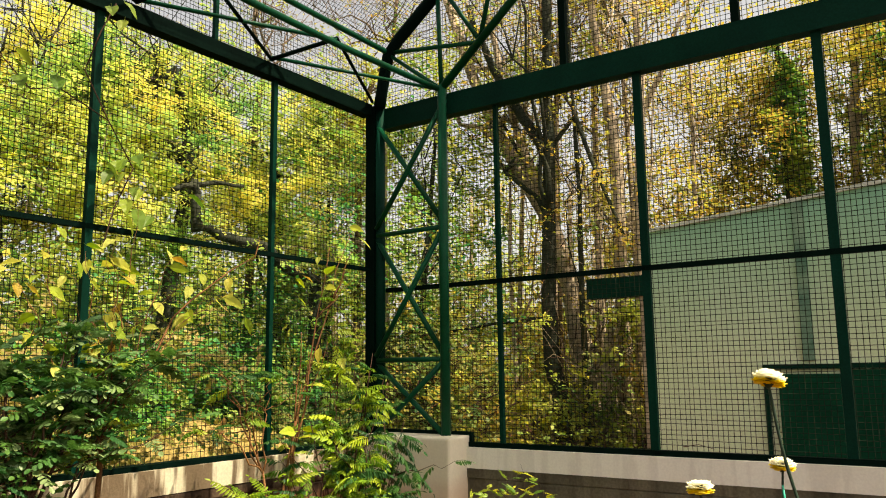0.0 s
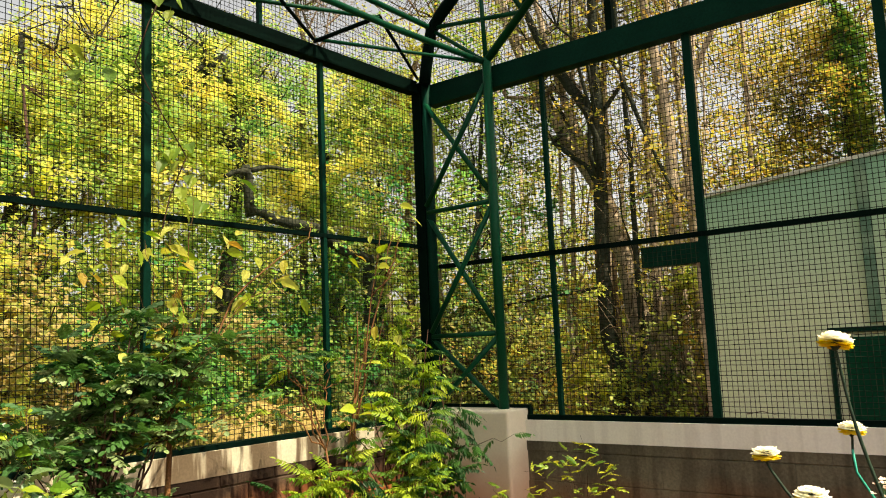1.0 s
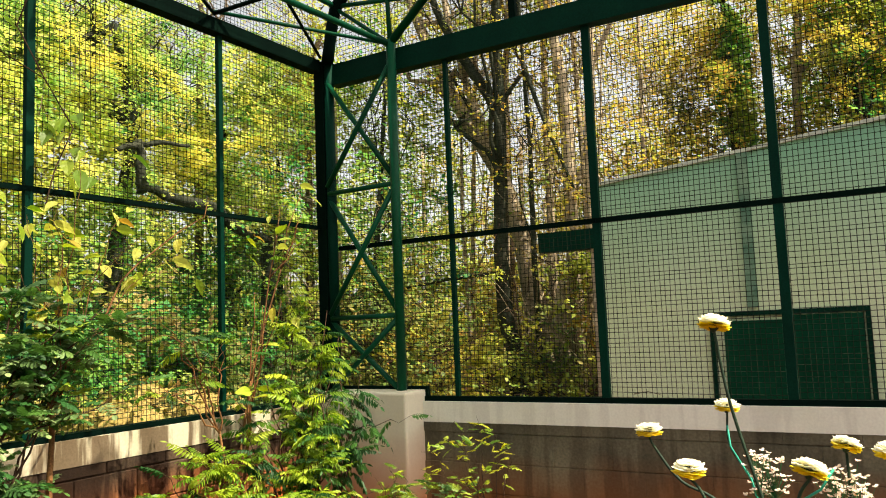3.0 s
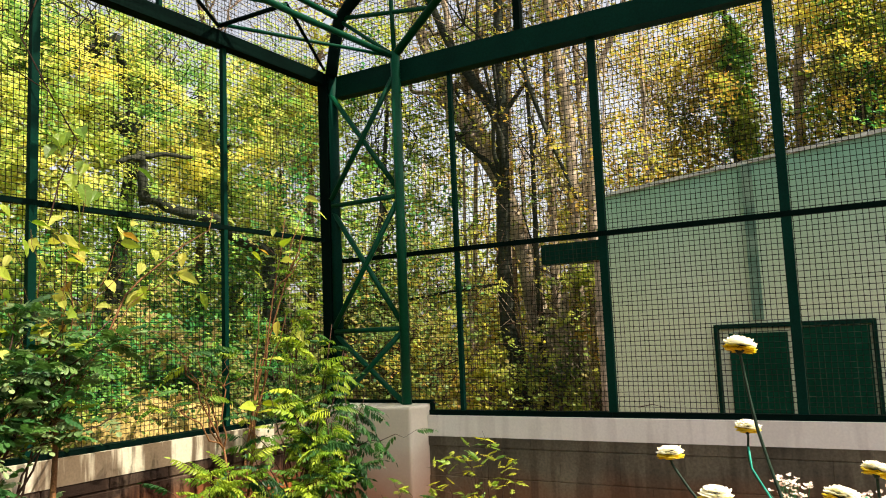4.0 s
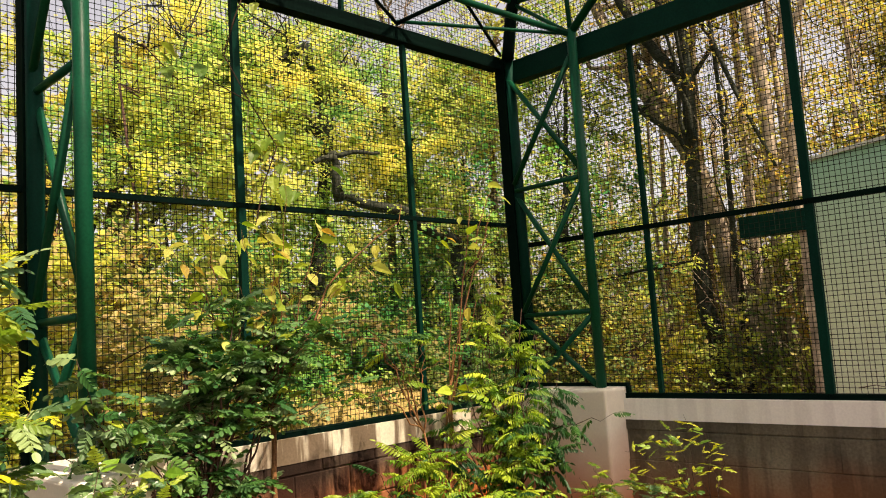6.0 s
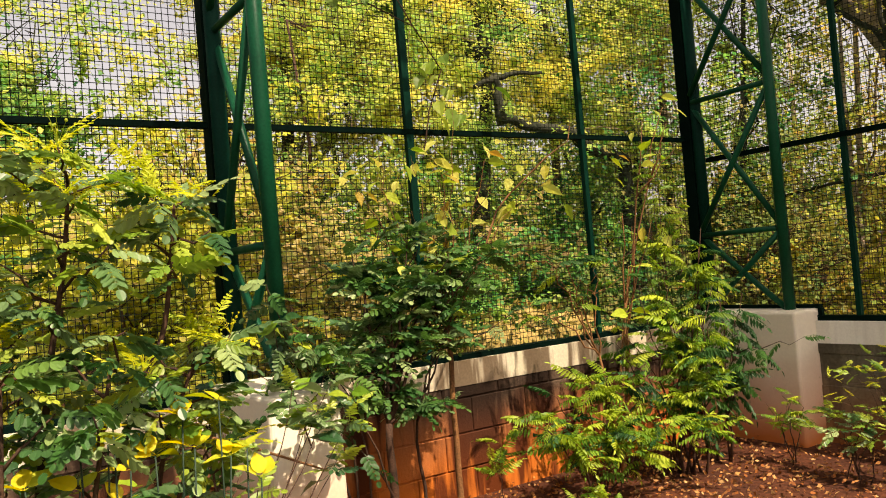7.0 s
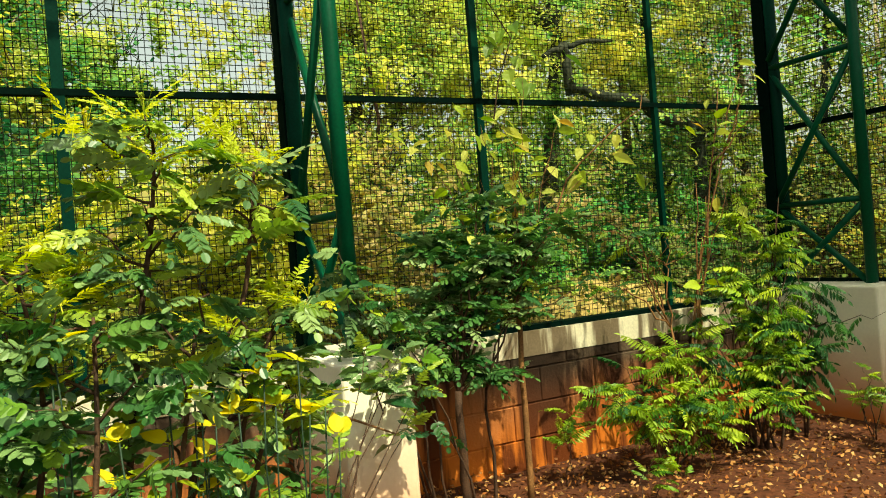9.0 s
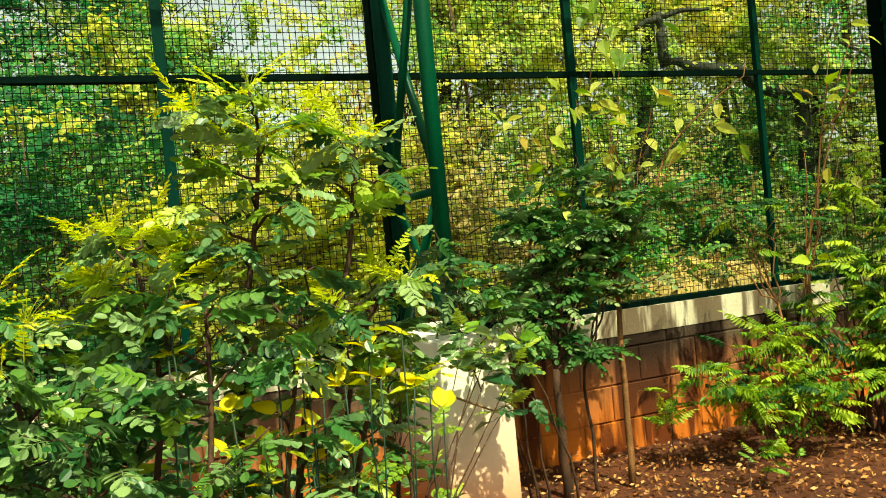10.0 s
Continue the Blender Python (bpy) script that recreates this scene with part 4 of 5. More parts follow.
def oval_leaf(name, material, length, width, seed):
    """One broad leaf along +y with a short stalk, folded on its midrib and curled."""
    r = np.random.default_rng(seed)
    b = Build()
    rows, curl = 6, r.uniform(0.15, 0.5)
    for i in range(rows + 1):
        f = i / rows
        w = width * 0.5 * math.sin(math.pi * min(1, (f * 0.94 + 0.06)) ** 0.8) * (1 - 0.15 * f)
        z, y = -curl * length * f * f * 0.6, 0.2 * length + length * f * (1 - 0.1 * curl)
        b.v += [(-w, y, z + 0.3 * w + r.normal(0, 0.002)), (0, y, z), (w, y, z + 0.3 * w + r.normal(0, 0.002))]
    for i in range(rows):
        o = 3 * i
        b.f += [[o, o + 1, o + 4, o + 3], [o + 1, o + 2, o + 5, o + 4]]
    b.tube([(0, 0, 0.01), (0, 0.21 * length, 0)], [0.0018, 0.0014], 3, caps=False)
    return b.mesh(name, material)


def aim(p, way, roll=0.0, scale=1.0):
    """A pose at p with +y along way and +z as far up as it goes."""
    y = Vector(way).normalized()
    x = y.cross(Vector((0, 0, 1)))
    x = x.normalized() if x.length > 1e-4 else Vector((1, 0, 0))
    z = x.cross(y)
    m = Matrix((x, y, z)).transposed().to_4x4()
    return Matrix.Translation(p) @ m @ Matrix.Rotation(roll, 4, "Y") @ Matrix.Scale(scale, 4)


NEEM = [frond("frond", L_LIME, 0.25, 8, 0.06, 0.023, 0.3, 0.35 + 0.25 * i, i + 1, 72, True, 0.45) for i in range(4)]
NEEM_SHADE = [frond("frond", L_DROOP_SHADE, 0.24, 8, 0.06, 0.026, 0.3, 0.6 + 0.25 * i, i + 11, 68, True, 0.5) for i in range(3)]
CASSIA = [frond("frond", L_BLUE, 0.135, 6, 0.035, 0.02, 1.0, 0.25 + 0.2 * i, i + 21, 62) for i in range(4)]
CASSIA_LIGHT = [frond("frond", L_FRESH, 0.13, 7, 0.03, 0.016, 0.8, 0.2 + 0.2 * i, i + 31, 58) for i in range(3)]
ROUND = [frond("frond", L_DEEP, 0.14, 6, 0.032, 0.02, 1.0, 0.4 + 0.2 * i, i + 41, 66) for i in range(3)] + [frond("frond", L_BLUE, 0.15, 6, 0.036, 0.024, 1.0, 0.5 + 0.1 * i, 47 + i, 66) for i in range(2)]
FERN = [frond("frond", L_BLUE, 0.3, 12, 0.05, 0.017, 0.6, 0.5, 61, 74), frond("frond", L_LIME, 0.28, 11, 0.05, 0.018, 0.6, 0.35, 62, 74)]
AGED = [oval_leaf("leaf", L_AGED, 0.1, 0.055, 70 + i) for i in range(4)]
BROAD = [oval_leaf("leaf", L_BLUE, 0.11, 0.06, 80 + i) for i in range(2)] + [oval_leaf("leaf", L_LIME, 0.1, 0.055, 83)]
VINE = [oval_leaf("leaf", L_FRESH, 0.1, 0.06, 85 + i) for i in range(3)]
GOLD = [oval_leaf("leaf", L_GOLD, 0.14, 0.1, 90 + i) for i in range(3)]


def shrub(name, label, base, tips, fronds, per, stem_r, bark, low=0.3, sizes=(0.75, 1.2), part_name="frond", wob=0.04, lift=(0.1, 0.7), forks=2, category="shrub", group="", trunk=None):
    """Stems from the base to the tips, forking near the end, with leaves set round them."""
    t = thing(name, label, category, base, group)
    b = Vector(base)
    if trunk:
        head = b + Vector((rng.normal(0, 0.02), rng.normal(0, 0.02), trunk[0]))
        part("trunk", Build().tube(bend(b - Vector((0, 0, 0.03)), head, 0.008, 6), [trunk[1] * (1 - 0.35 * i / 6) for i in range(7)], 8), bark, t, "", True)
    for tip in tips:
        tip = Vector(tip)
        root = head - Vector((0, 0, 0.01)) if trunk else b + Vector((rng.normal(0, 0.05), rng.normal(0, 0.05), -0.03))
        mid = root.lerp(tip, 0.5) + Vector((rng.normal(0, 0.06), rng.normal(0, 0.06), 0.1))
        pts = []
        for i in range(9):
            f = i / 8
            p = root * (1 - f) ** 2 + mid * 2 * f * (1 - f) + tip * f * f
            pts.append(p + Vector(rng.normal(0, wob * 0.25, 3)) * (0 < i < 8))
        sb = Build().tube(pts, [stem_r * (1 - 0.8 * i / 8) for i in range(9)], 6)
        lines = [pts]
        for k in range(forks):
            i = int(rng.integers(3, 7))
            d = (pts[8] - pts[i]) * rng.uniform(0.45, 0.8)
            e = pts[i] + d + Vector((rng.normal(0, 0.13), rng.normal(0, 0.13), rng.uniform(-0.06, 0.05)))
            br = bend(pts[i], e, 0.012, 5)
            sb.tube(br, [stem_r * 0.5 * (1 - 0.7 * j / 5) for j in range(6)], 5)
            lines.append(br)
        part("stem", sb, bark, t, "", True)
        for q in range(per):
            line = lines[int(rng.integers(len(lines)))] if forks else pts
            f = (low + (1 - low) * rng.random() ** 0.65) * (len(line) - 1) if line is pts else rng.uniform(0.15, 1.0) * (len(line) - 1)
            i = min(int(f), len(line) - 2)
            p = line[i].lerp(line[i + 1], f - i)
            az = q * 2.4 + rng.uniform(-0.5, 0.5)
            el = rng.uniform(*lift)
            way = Vector((math.cos(az), math.sin(az), el + 0.5 * (f / (len(line) - 1)) ** 3))
            piece(part_name, fronds[int(rng.integers(len(fronds)))], t, aim(p, way, rng.uniform(-0.7, 0.7) if part_name == "frond" else rng.uniform(-1.1, 1.1), rng.uniform(*sizes)))
    return t


def bud_spray(name, seed):
    """Fine yellow flower stalks with small round buds, rising along +y."""
    r = np.random.default_rng(seed)
    b = Build()
    for k in range(11):
        a, ln = r.uniform(0, 2 * math.pi), r.uniform(0.04, 0.1)
        e = Vector((math.cos(a) * ln * 0.6, ln, math.sin(a) * ln * 0.6))
        b.tube([(0, 0, 0), e * 0.5 + Vector((0, 0.01, 0)), e], [0.0012, 0.001, 0.0008], 3, caps=False)
        rr = r.uniform(0.003, 0.0065)
        b.tube([e - Vector((0, rr, 0)), e - Vector((0, rr * 0.5, 0)), e + Vector((0, rr * 0.5, 0)), e + Vector((0, rr, 0))], [rr * 0.4, rr, rr, rr * 0.4], 5)
    return b.mesh(name, L_BUD)


TIPS = [frond("young_frond", L_TIP, 0.11, 9, 0.02, 0.007, 0.4, 0.1 + 0.2 * i, i + 51, 55) for i in range(3)]
SPRAY = [bud_spray("bud_spray", s) for s in (1, 2)]

rng = np.random.default_rng(41)
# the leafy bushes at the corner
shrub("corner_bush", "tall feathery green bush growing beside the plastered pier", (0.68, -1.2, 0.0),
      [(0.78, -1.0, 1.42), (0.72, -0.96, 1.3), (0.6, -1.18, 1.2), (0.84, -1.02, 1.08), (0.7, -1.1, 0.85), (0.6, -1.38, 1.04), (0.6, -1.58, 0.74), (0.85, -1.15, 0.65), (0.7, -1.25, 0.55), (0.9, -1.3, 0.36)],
      NEEM + NEEM + NEEM_SHADE, 33, 0.009, TWIG, 0.3, (0.45, 0.82), lift=(-0.5, 0.35), wob=0.06)
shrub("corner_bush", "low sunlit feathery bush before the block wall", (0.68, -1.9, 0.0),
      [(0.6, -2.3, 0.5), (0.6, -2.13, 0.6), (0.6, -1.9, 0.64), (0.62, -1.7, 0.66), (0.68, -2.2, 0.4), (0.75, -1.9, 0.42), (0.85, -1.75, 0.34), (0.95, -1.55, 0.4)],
      NEEM + NEEM_SHADE[:1], 28, 0.006, TWIG, 0.3, (0.42, 0.8), lift=(-0.4, 0.4), wob=0.06)
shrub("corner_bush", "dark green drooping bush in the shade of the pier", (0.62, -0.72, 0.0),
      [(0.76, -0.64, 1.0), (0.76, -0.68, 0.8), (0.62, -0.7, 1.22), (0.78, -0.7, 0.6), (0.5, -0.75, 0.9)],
      NEEM_SHADE, 22, 0.008, TWIG, 0.35, (0.55, 0.9), lift=(-0.8, 0.0))
shrub("sapling", "slender feathery sapling rising beside the column", (0.55, -1.12, 0.0),
      [(0.48, -1.02, 1.82), (0.5, -0.86, 1.62), (0.5, -1.12, 1.52)], NEEM, 15, 0.006, TWIG, 0.55, (0.45, 0.75), "frond", 0.05, (-0.4, 0.3), 2, "sapling", "saplings")
# tall red-stemmed saplings with yellowing leaves
def hang_leaves(t, x, places, size):
    """Single leaves drooping on short stalks at places (y, z) near the plane x."""
    for y, z in places:
        side = rng.uniform(-1, 1)
        piece("leaf", AGED[int(rng.integers(len(AGED)))], t, aim((x + rng.normal(0, 0.04), y - 0.03 * side, z + 0.02), (rng.uniform(0.1, 0.7), 0.9 * side, rng.uniform(-0.9, -0.1)), rng.uniform(-0.7, 0.7), size * rng.uniform(0.75, 1.2)))


red = shrub("sapling", "thin red-brown sapling with a few yellowing leaves", (0.47, -1.6, 0.0),
      [(0.45, -1.05, 2.12), (0.45, -0.85, 2.22), (0.45, -1.3, 1.55)], AGED, 4, 0.011, TWIG_RED, 0.5, (1.0, 1.4), "leaf", 0.05, (-0.3, 0.3), 2, "sapling", "saplings")
hang_leaves(red, 0.45, [(-0.81, 2.28), (-1.01, 2.17), (-0.75, 2.2), (-1.14, 2.04), (-1.31, 1.88), (-1.41, 1.86), (-1.25, 1.76), (-1.02, 1.38), (-1.15, 1.45)], 0.95)
yellowing = shrub("sapling", "slender sapling with yellow and green leaves by the wall", (0.62, -2.76, 0.0),
      [(0.5, -3.0, 1.93), (0.5, -3.16, 1.76), (0.5, -2.8, 1.88), (0.5, -2.64, 1.95), (0.5, -2.53, 2.16), (0.5, -2.3, 1.92), (0.5, -2.0, 1.8)], AGED, 6, 0.004, TWIG_RED, 0.35, (0.7, 1.2), "leaf", 0.06, (-0.9, 0.1), 2, "sapling", "saplings", (1.0, 0.018))
part("stem", Build().tube([(0.56, -2.6, 1.15), (0.5, -2.38, 1.42), (0.48, -2.28, 1.59), (0.48, -2.18, 1.68), (0.48, -2.04, 1.78), (0.48, -1.9, 1.88), (0.48, -1.72, 1.98), (0.48, -1.69, 2.09)], [0.006, 0.006, 0.005, 0.005, 0.004, 0.004, 0.003, 0.002], 6), TWIG_RED, yellowing, "", True)
hang_leaves(yellowing, 0.5, [(-2.95, 1.96), (-2.91, 1.9), (-3.0, 1.84), (-2.88, 1.82), (-2.79, 1.83), (-3.13, 1.69), (-3.0, 1.69), (-2.91, 1.74), (-2.8, 1.72), (-2.94, 1.61), (-2.79, 1.89), (-2.68, 1.88), (-2.67, 1.94),
                             (-2.31, 1.94), (-2.25, 1.95), (-2.34, 1.88), (-2.14, 1.82), (-1.95, 1.82), (-2.57, 1.77), (-2.25, 1.74), (-2.64, 1.59), (-1.86, 1.6), (-3.26, 1.81), (-3.18, 1.75), (-2.96, 1.57), (-2.67, 1.48)], 0.85)
shrub("sapling", "dark-stemmed sapling with dense small round leaflets", (0.6, -3.1, 0.0),
      [(0.55, -3.2, 1.42), (0.55, -3.04, 1.52), (0.55, -2.86, 1.56), (0.55, -2.62, 1.5), (0.55, -2.4, 1.47), (0.58, -3.18, 1.06), (0.58, -3.0, 0.95), (0.56, -2.65, 1.18), (0.6, -3.0, 0.75), (0.6, -2.9, 0.62), (0.58, -2.85, 1.25), (0.62, -3.1, 1.2)],
      ROUND, 44, 0.009, TWIG, 0.4, (0.7, 1.15), "frond", 0.04, (-0.5, 0.4), 2, "sapling", "saplings", (0.62, 0.026))
shrub("sapling", "bushy young sapling with small dark leaflets", (0.6, -2.94, 0.0),
      [(0.58, -2.5, 1.35), (0.58, -2.55, 1.22), (0.6, -2.72, 1.4)],
      ROUND + CASSIA_LIGHT, 26, 0.006, TWIG, 0.45, (0.7, 1.1), "frond", 0.04, (-0.4, 0.4), 2, "sapling", "saplings", (0.6, 0.01))
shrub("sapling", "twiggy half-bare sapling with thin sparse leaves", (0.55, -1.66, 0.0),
      [(0.5, -1.8, 1.38), (0.47, -2.02, 1.36), (0.5, -1.9, 1.2), (0.5, -1.6, 1.25), (0.5, -2.1, 1.0)], NEEM + NEEM_SHADE, 5, 0.006, TWIG_RED, 0.5, (0.4, 0.7), "frond", 0.06, (-0.4, 0.4), 3, "sapling", "saplings", (0.75, 0.009))
# small seedlings near the pier
shrub("seedling", "small pale green seedling against the pier", (0.97, -0.66, 0.0), [(0.95, -0.62, 0.42), (1.05, -0.6, 0.36), (0.88, -0.68, 0.34), (1.0, -0.7, 0.3)], NEEM, 10, 0.004, TWIG, 0.4, (0.35, 0.55), lift=(-0.4, 0.4), category="seedling", group="seedlings")
shrub("seedling", "yellow-green seedling before the block wall", (1.62, -0.6, 0.0), [(1.6, -0.6, 0.74), (1.7, -0.62, 0.68), (1.5, -0.58, 0.66), (1.6, -0.66, 0.6), (1.75, -0.6, 0.6), (1.47, -0.62, 0.58)], CASSIA_LIGHT + TIPS, 15, 0.004, TWIG, 0.65, (0.5, 0.8), lift=(-0.3, 0.4), category="seedling", group="seedlings")
shrub("seedling", "low green seedling before the block wall", (1.45, -0.7, 0.0), [(1.38, -0.66, 0.42), (1.52, -0.7, 0.38), (1.65, -0.72, 0.28), (1.3, -0.7, 0.3), (1.45, -0.75, 0.32)], CASSIA_LIGHT + CASSIA, 13, 0.004, TWIG, 0.4, (0.5, 0.8), lift=(-0.4, 0.4), category="seedling", group="seedlings")
shrub("seedling", "small seedling among fallen leaves", (1.0, -2.3, 0.0), [(1.0, -2.3, 0.22), (1.1, -2.25, 0.15)], NEEM, 7, 0.003, TWIG, 0.3, (0.4, 0.6), category="seedling", group="seedlings")
shrub("seedling", "small seedling rooted at the foot of the wall", (0.45, -2.4, 0.0), [(0.42, -2.35, 0.35), (0.5, -2.45, 0.3)], NEEM, 8, 0.003, TWIG, 0.3, (0.5, 0.7), category="seedling", group="seedlings")

rng = np.random.default_rng(43)
# the large cassia shrubs close to the path
CL = "large shrub with rounded blue-green leaflets and yellow buds"


def cassia(path, first, branches, reach, fronds, per, buds):
    """One bent stem with side branches spread round it at all heights above first, each set with fronds in two ranks."""
    t = thing("cassia_shrub", CL, "shrub", path[0], "cassia shrubs")
    pts = [Vector(p) for p in path]
    line = []
    for i in range(len(pts) - 1):
        a, b, c, d = pts[max(i - 1, 0)], pts[i], pts[i + 1], pts[min(i + 2, len(pts) - 1)]
        for k in range(6):
            u = k / 6
            line.append(0.5 * ((2 * b) + (c - a) * u + (2 * a - 5 * b + 4 * c - d) * u * u + (3 * b - a - 3 * c + d) * u ** 3))
    line.append(pts[-1])
    n = len(line) - 1
    part("stem", Build().tube([line[0] - Vector((0, 0, 0.03))] + line[1:], [0.011 - 0.0075 * i / n for i in range(n + 1)], 7), TWIG, t, "", True)
    start = next(i for i, p in enumerate(line) if p.z >= first)
    for k in range(branches):
        f = start + (n - start) * (k + rng.uniform(0, 0.8)) / branches
        i = min(int(f), n - 1)
        p = line[i].lerp(line[i + 1], f - i)
        az = k * 2.4 + rng.uniform(-0.4, 0.4)
        ln = rng.uniform(*reach) * (1.1 - 0.5 * (f - start) / max(1, n - start))
        way = Vector((math.cos(az), math.sin(az), rng.uniform(0.25, 0.9)))
        e = p + way.normalized() * ln
        br = bend(p, e, 0.008, 4)
        part("branch", Build().tube(br, [0.0042, 0.0036, 0.003, 0.0024, 0.0018], 5), TWIG, t, "", True)
        for q in range(per):
            u = (0.2 + 0.8 * (q + 0.5) / per) * 4
            j = min(int(u), 3)
            at = br[j].lerp(br[j + 1], u - j)
            a = az + (1 if q % 2 else -1) * rng.uniform(0.6, 1.5) * (1 - 0.4 * (q + 1) / per)
            piece("frond", fronds[int(rng.integers(len(fronds)))], t, aim(at, (math.cos(a), math.sin(a), rng.uniform(-0.6, 0.45)), rng.uniform(-0.9, 0.9), rng.uniform(0.55, 1.05)))
        if buds and f > start + 0.45 * (n - start):
            for _ in range(6):
                piece("young_frond", TIPS[int(rng.integers(3))], t, aim(e + Vector(rng.normal(0, 0.015, 3)), (rng.normal(0, 1), rng.normal(0, 1), rng.uniform(0.0, 0.9)), rng.uniform(-0.4, 0.4), rng.uniform(0.7, 1.2)))
            piece("bud_spray", SPRAY[k % 2], t, aim(e, (rng.normal(0, 0.5), rng.normal(0, 0.5), 1), 0, rng.uniform(0.5, 0.8)))
    return t


# lower stems take darker fronds, which hold their shade in the colour
BLUE_MIX, SHADE_MIX = CASSIA + CASSIA_LIGHT + CASSIA_LIGHT[:1], CASSIA + CASSIA_LIGHT[:1] + ROUND
for path, first, branches, reach, fronds, per, buds in [
        ([(1.95, -4.68, 0), (1.97, -4.72, 0.6), (2.0, -4.67, 1.1), (2.0, -4.62, 1.38), (2.0, -4.6, 1.56)], 1.2, 14, (0.1, 0.24), BLUE_MIX, 6, True),
        ([(1.95, -4.62, 0), (2.0, -4.59, 0.7), (2.0, -4.52, 1.0), (2.0, -4.43, 1.2), (2.0, -4.4, 1.36), (2.0, -4.38, 1.5)], 1.3, 7, (0.06, 0.14), CASSIA + CASSIA_LIGHT, 5, True),
        ([(2.02, -4.98, 0), (2.02, -4.92, 0.6), (2.0, -4.86, 1.0), (2.0, -4.89, 1.3)], 0.9, 15, (0.1, 0.25), BLUE_MIX, 7, True),
        ([(2.05, -5.18, 0), (2.05, -5.14, 0.6), (2.05, -5.12, 0.95), (2.0, -5.16, 1.16)], 0.7, 14, (0.1, 0.24), SHADE_MIX, 7, True),
        ([(2.1, -4.72, 0), (2.12, -4.68, 0.5), (2.12, -4.62, 0.85), (2.1, -4.56, 1.16)], 0.62, 9, (0.1, 0.22), SHADE_MIX, 6, False),
        ([(2.1, -4.86, 0), (2.15, -4.84, 0.5), (2.15, -4.78, 0.9), (2.1, -4.76, 1.2)], 0.6, 11, (0.1, 0.22), SHADE_MIX, 7, False),
        ([(1.95, -4.5, 0), (2.02, -4.5, 0.55), (2.02, -4.46, 0.9), (2.0, -4.36, 1.14)], 0.9, 10, (0.08, 0.2), BLUE_MIX, 7, True),
        ([(2.2, -5.05, 0), (2.2, -5.03, 0.5), (2.18, -5.0, 0.95)], 0.5, 12, (0.1, 0.22), CASSIA + ROUND, 7, False),
        ([(1.9, -4.52, 0), (1.95, -4.48, 0.5), (2.0, -4.43, 0.8), (2.0, -4.36, 0.98)], 0.7, 7, (0.06, 0.14), BLUE_MIX, 5, True),
        ([(2.25, -5.3, 0), (2.25, -5.28, 0.5), (2.2, -5.26, 0.98)], 0.5, 12, (0.1, 0.24), CASSIA + ROUND, 7, False)]:
    cassia(path, first, branches, reach, fronds, per, buds)
shrub("cassia_shrub", "low cassia shrub with dark rounded leaflets", (1.45, -4.2, 0.0), [(1.35, -4.2, 0.95), (1.35, -4.12, 0.85), (1.6, -4.5, 0.7), (1.5, -4.7, 0.65)], ROUND + CASSIA_LIGHT, 22, 0.01, TWIG, 0.3, (0.8, 1.2), "frond", 0.04, (-0.2, 0.5), 2, "shrub", "cassia shrubs")
shrub("cassia_shrub", "low cassia shrub shaded by its taller neighbours", (1.4, -5.15, 0.0), [(1.5, -5.1, 0.92), (1.45, -5.3, 0.92), (1.5, -5.5, 0.9), (1.4, -5.0, 0.95), (1.4, -4.85, 0.9), (1.3, -5.2, 0.8), (1.35, -5.4, 0.78)], ROUND + CASSIA, 34, 0.01, TWIG, 0.3, (0.8, 1.2), "frond", 0.04, (-0.2, 0.5), 2, "shrub", "cassia shrubs")
shrub("weed", "dense dark weed against the low wall", (0.8, -5.22, 0.0), [(0.8, -5.34, 0.98), (0.8, -5.22, 0.98), (0.8, -5.08, 0.94), (0.85, -5.27, 0.76), (0.85, -5.12, 0.74), (0.8, -5.42, 0.86), (0.8, -5.0, 0.84)], ROUND, 36, 0.006, TWIG, 0.35, (0.8, 1.2), "frond", 0.03, (-0.3, 0.5), 2, "weed", "weeds")
shrub("fern", "fern-like plant with long toothed fronds", (2.62, -5.2, 0.0), [(2.6, -5.16, 0.86), (2.66, -5.05, 0.8)], FERN, 7, 0.006, STALK, 0.6, (0.6, 0.85), "frond", 0.02, (0.0, 0.8), 0, "fern")
for x, y, h in ((2.5, -4.9, 0.8), (2.45, -4.66, 0.62)):
    shrub("weed", "leafy green weed below the shrubs", (x, y, 0.0), [(x + 0.03, y, h), (x - 0.08, y + 0.08, h * 0.85), (x + 0.05, y - 0.09, h * 0.8)], ROUND + CASSIA, 16, 0.005, STALK, 0.4, (0.7, 1.0), "frond", 0.02, (-0.1, 0.6), 1, "weed", "weeds")
for x, y, h in ((1.0, -4.3, 0.66), (1.1, -4.8, 0.75), (1.0, -5.4, 0.95), (1.2, -5.1, 0.9), (0.7, -4.68, 0.85), (0.75, -5.0, 0.95), (1.5, -4.95, 0.85), (1.5, -5.28, 1.06), (1.5, -5.52, 1.06), (1.55, -5.02, 1.02)):
    shrub("weed", "broad-leaved green weed in the shade", (x, y, 0.0), [(x + 0.05, y, h), (x - 0.1, y + 0.1, h * 0.8), (x + 0.1, y - 0.12, h * 0.7), (x, y + 0.15, h * 0.6)], BROAD, 13, 0.006, STALK, 0.25, (0.7, 1.25), "leaf", 0.02, (-0.4, 0.4), 1, "weed", "weeds")
shrub("weed", "broad-leaved green weed crowding the column base", (0.75, -3.3, 0.0), [(0.85, -3.64, 1.2), (0.85, -3.5, 1.12), (0.85, -3.72, 1.12), (0.85, -3.42, 1.0), (0.85, -3.58, 1.04), (0.85, -3.74, 1.3)], BROAD + ROUND, 17, 0.007, TWIG, 0.7, (0.6, 1.0), "leaf", 0.03, (-1.2, 0.2), 1, "weed", "weeds")
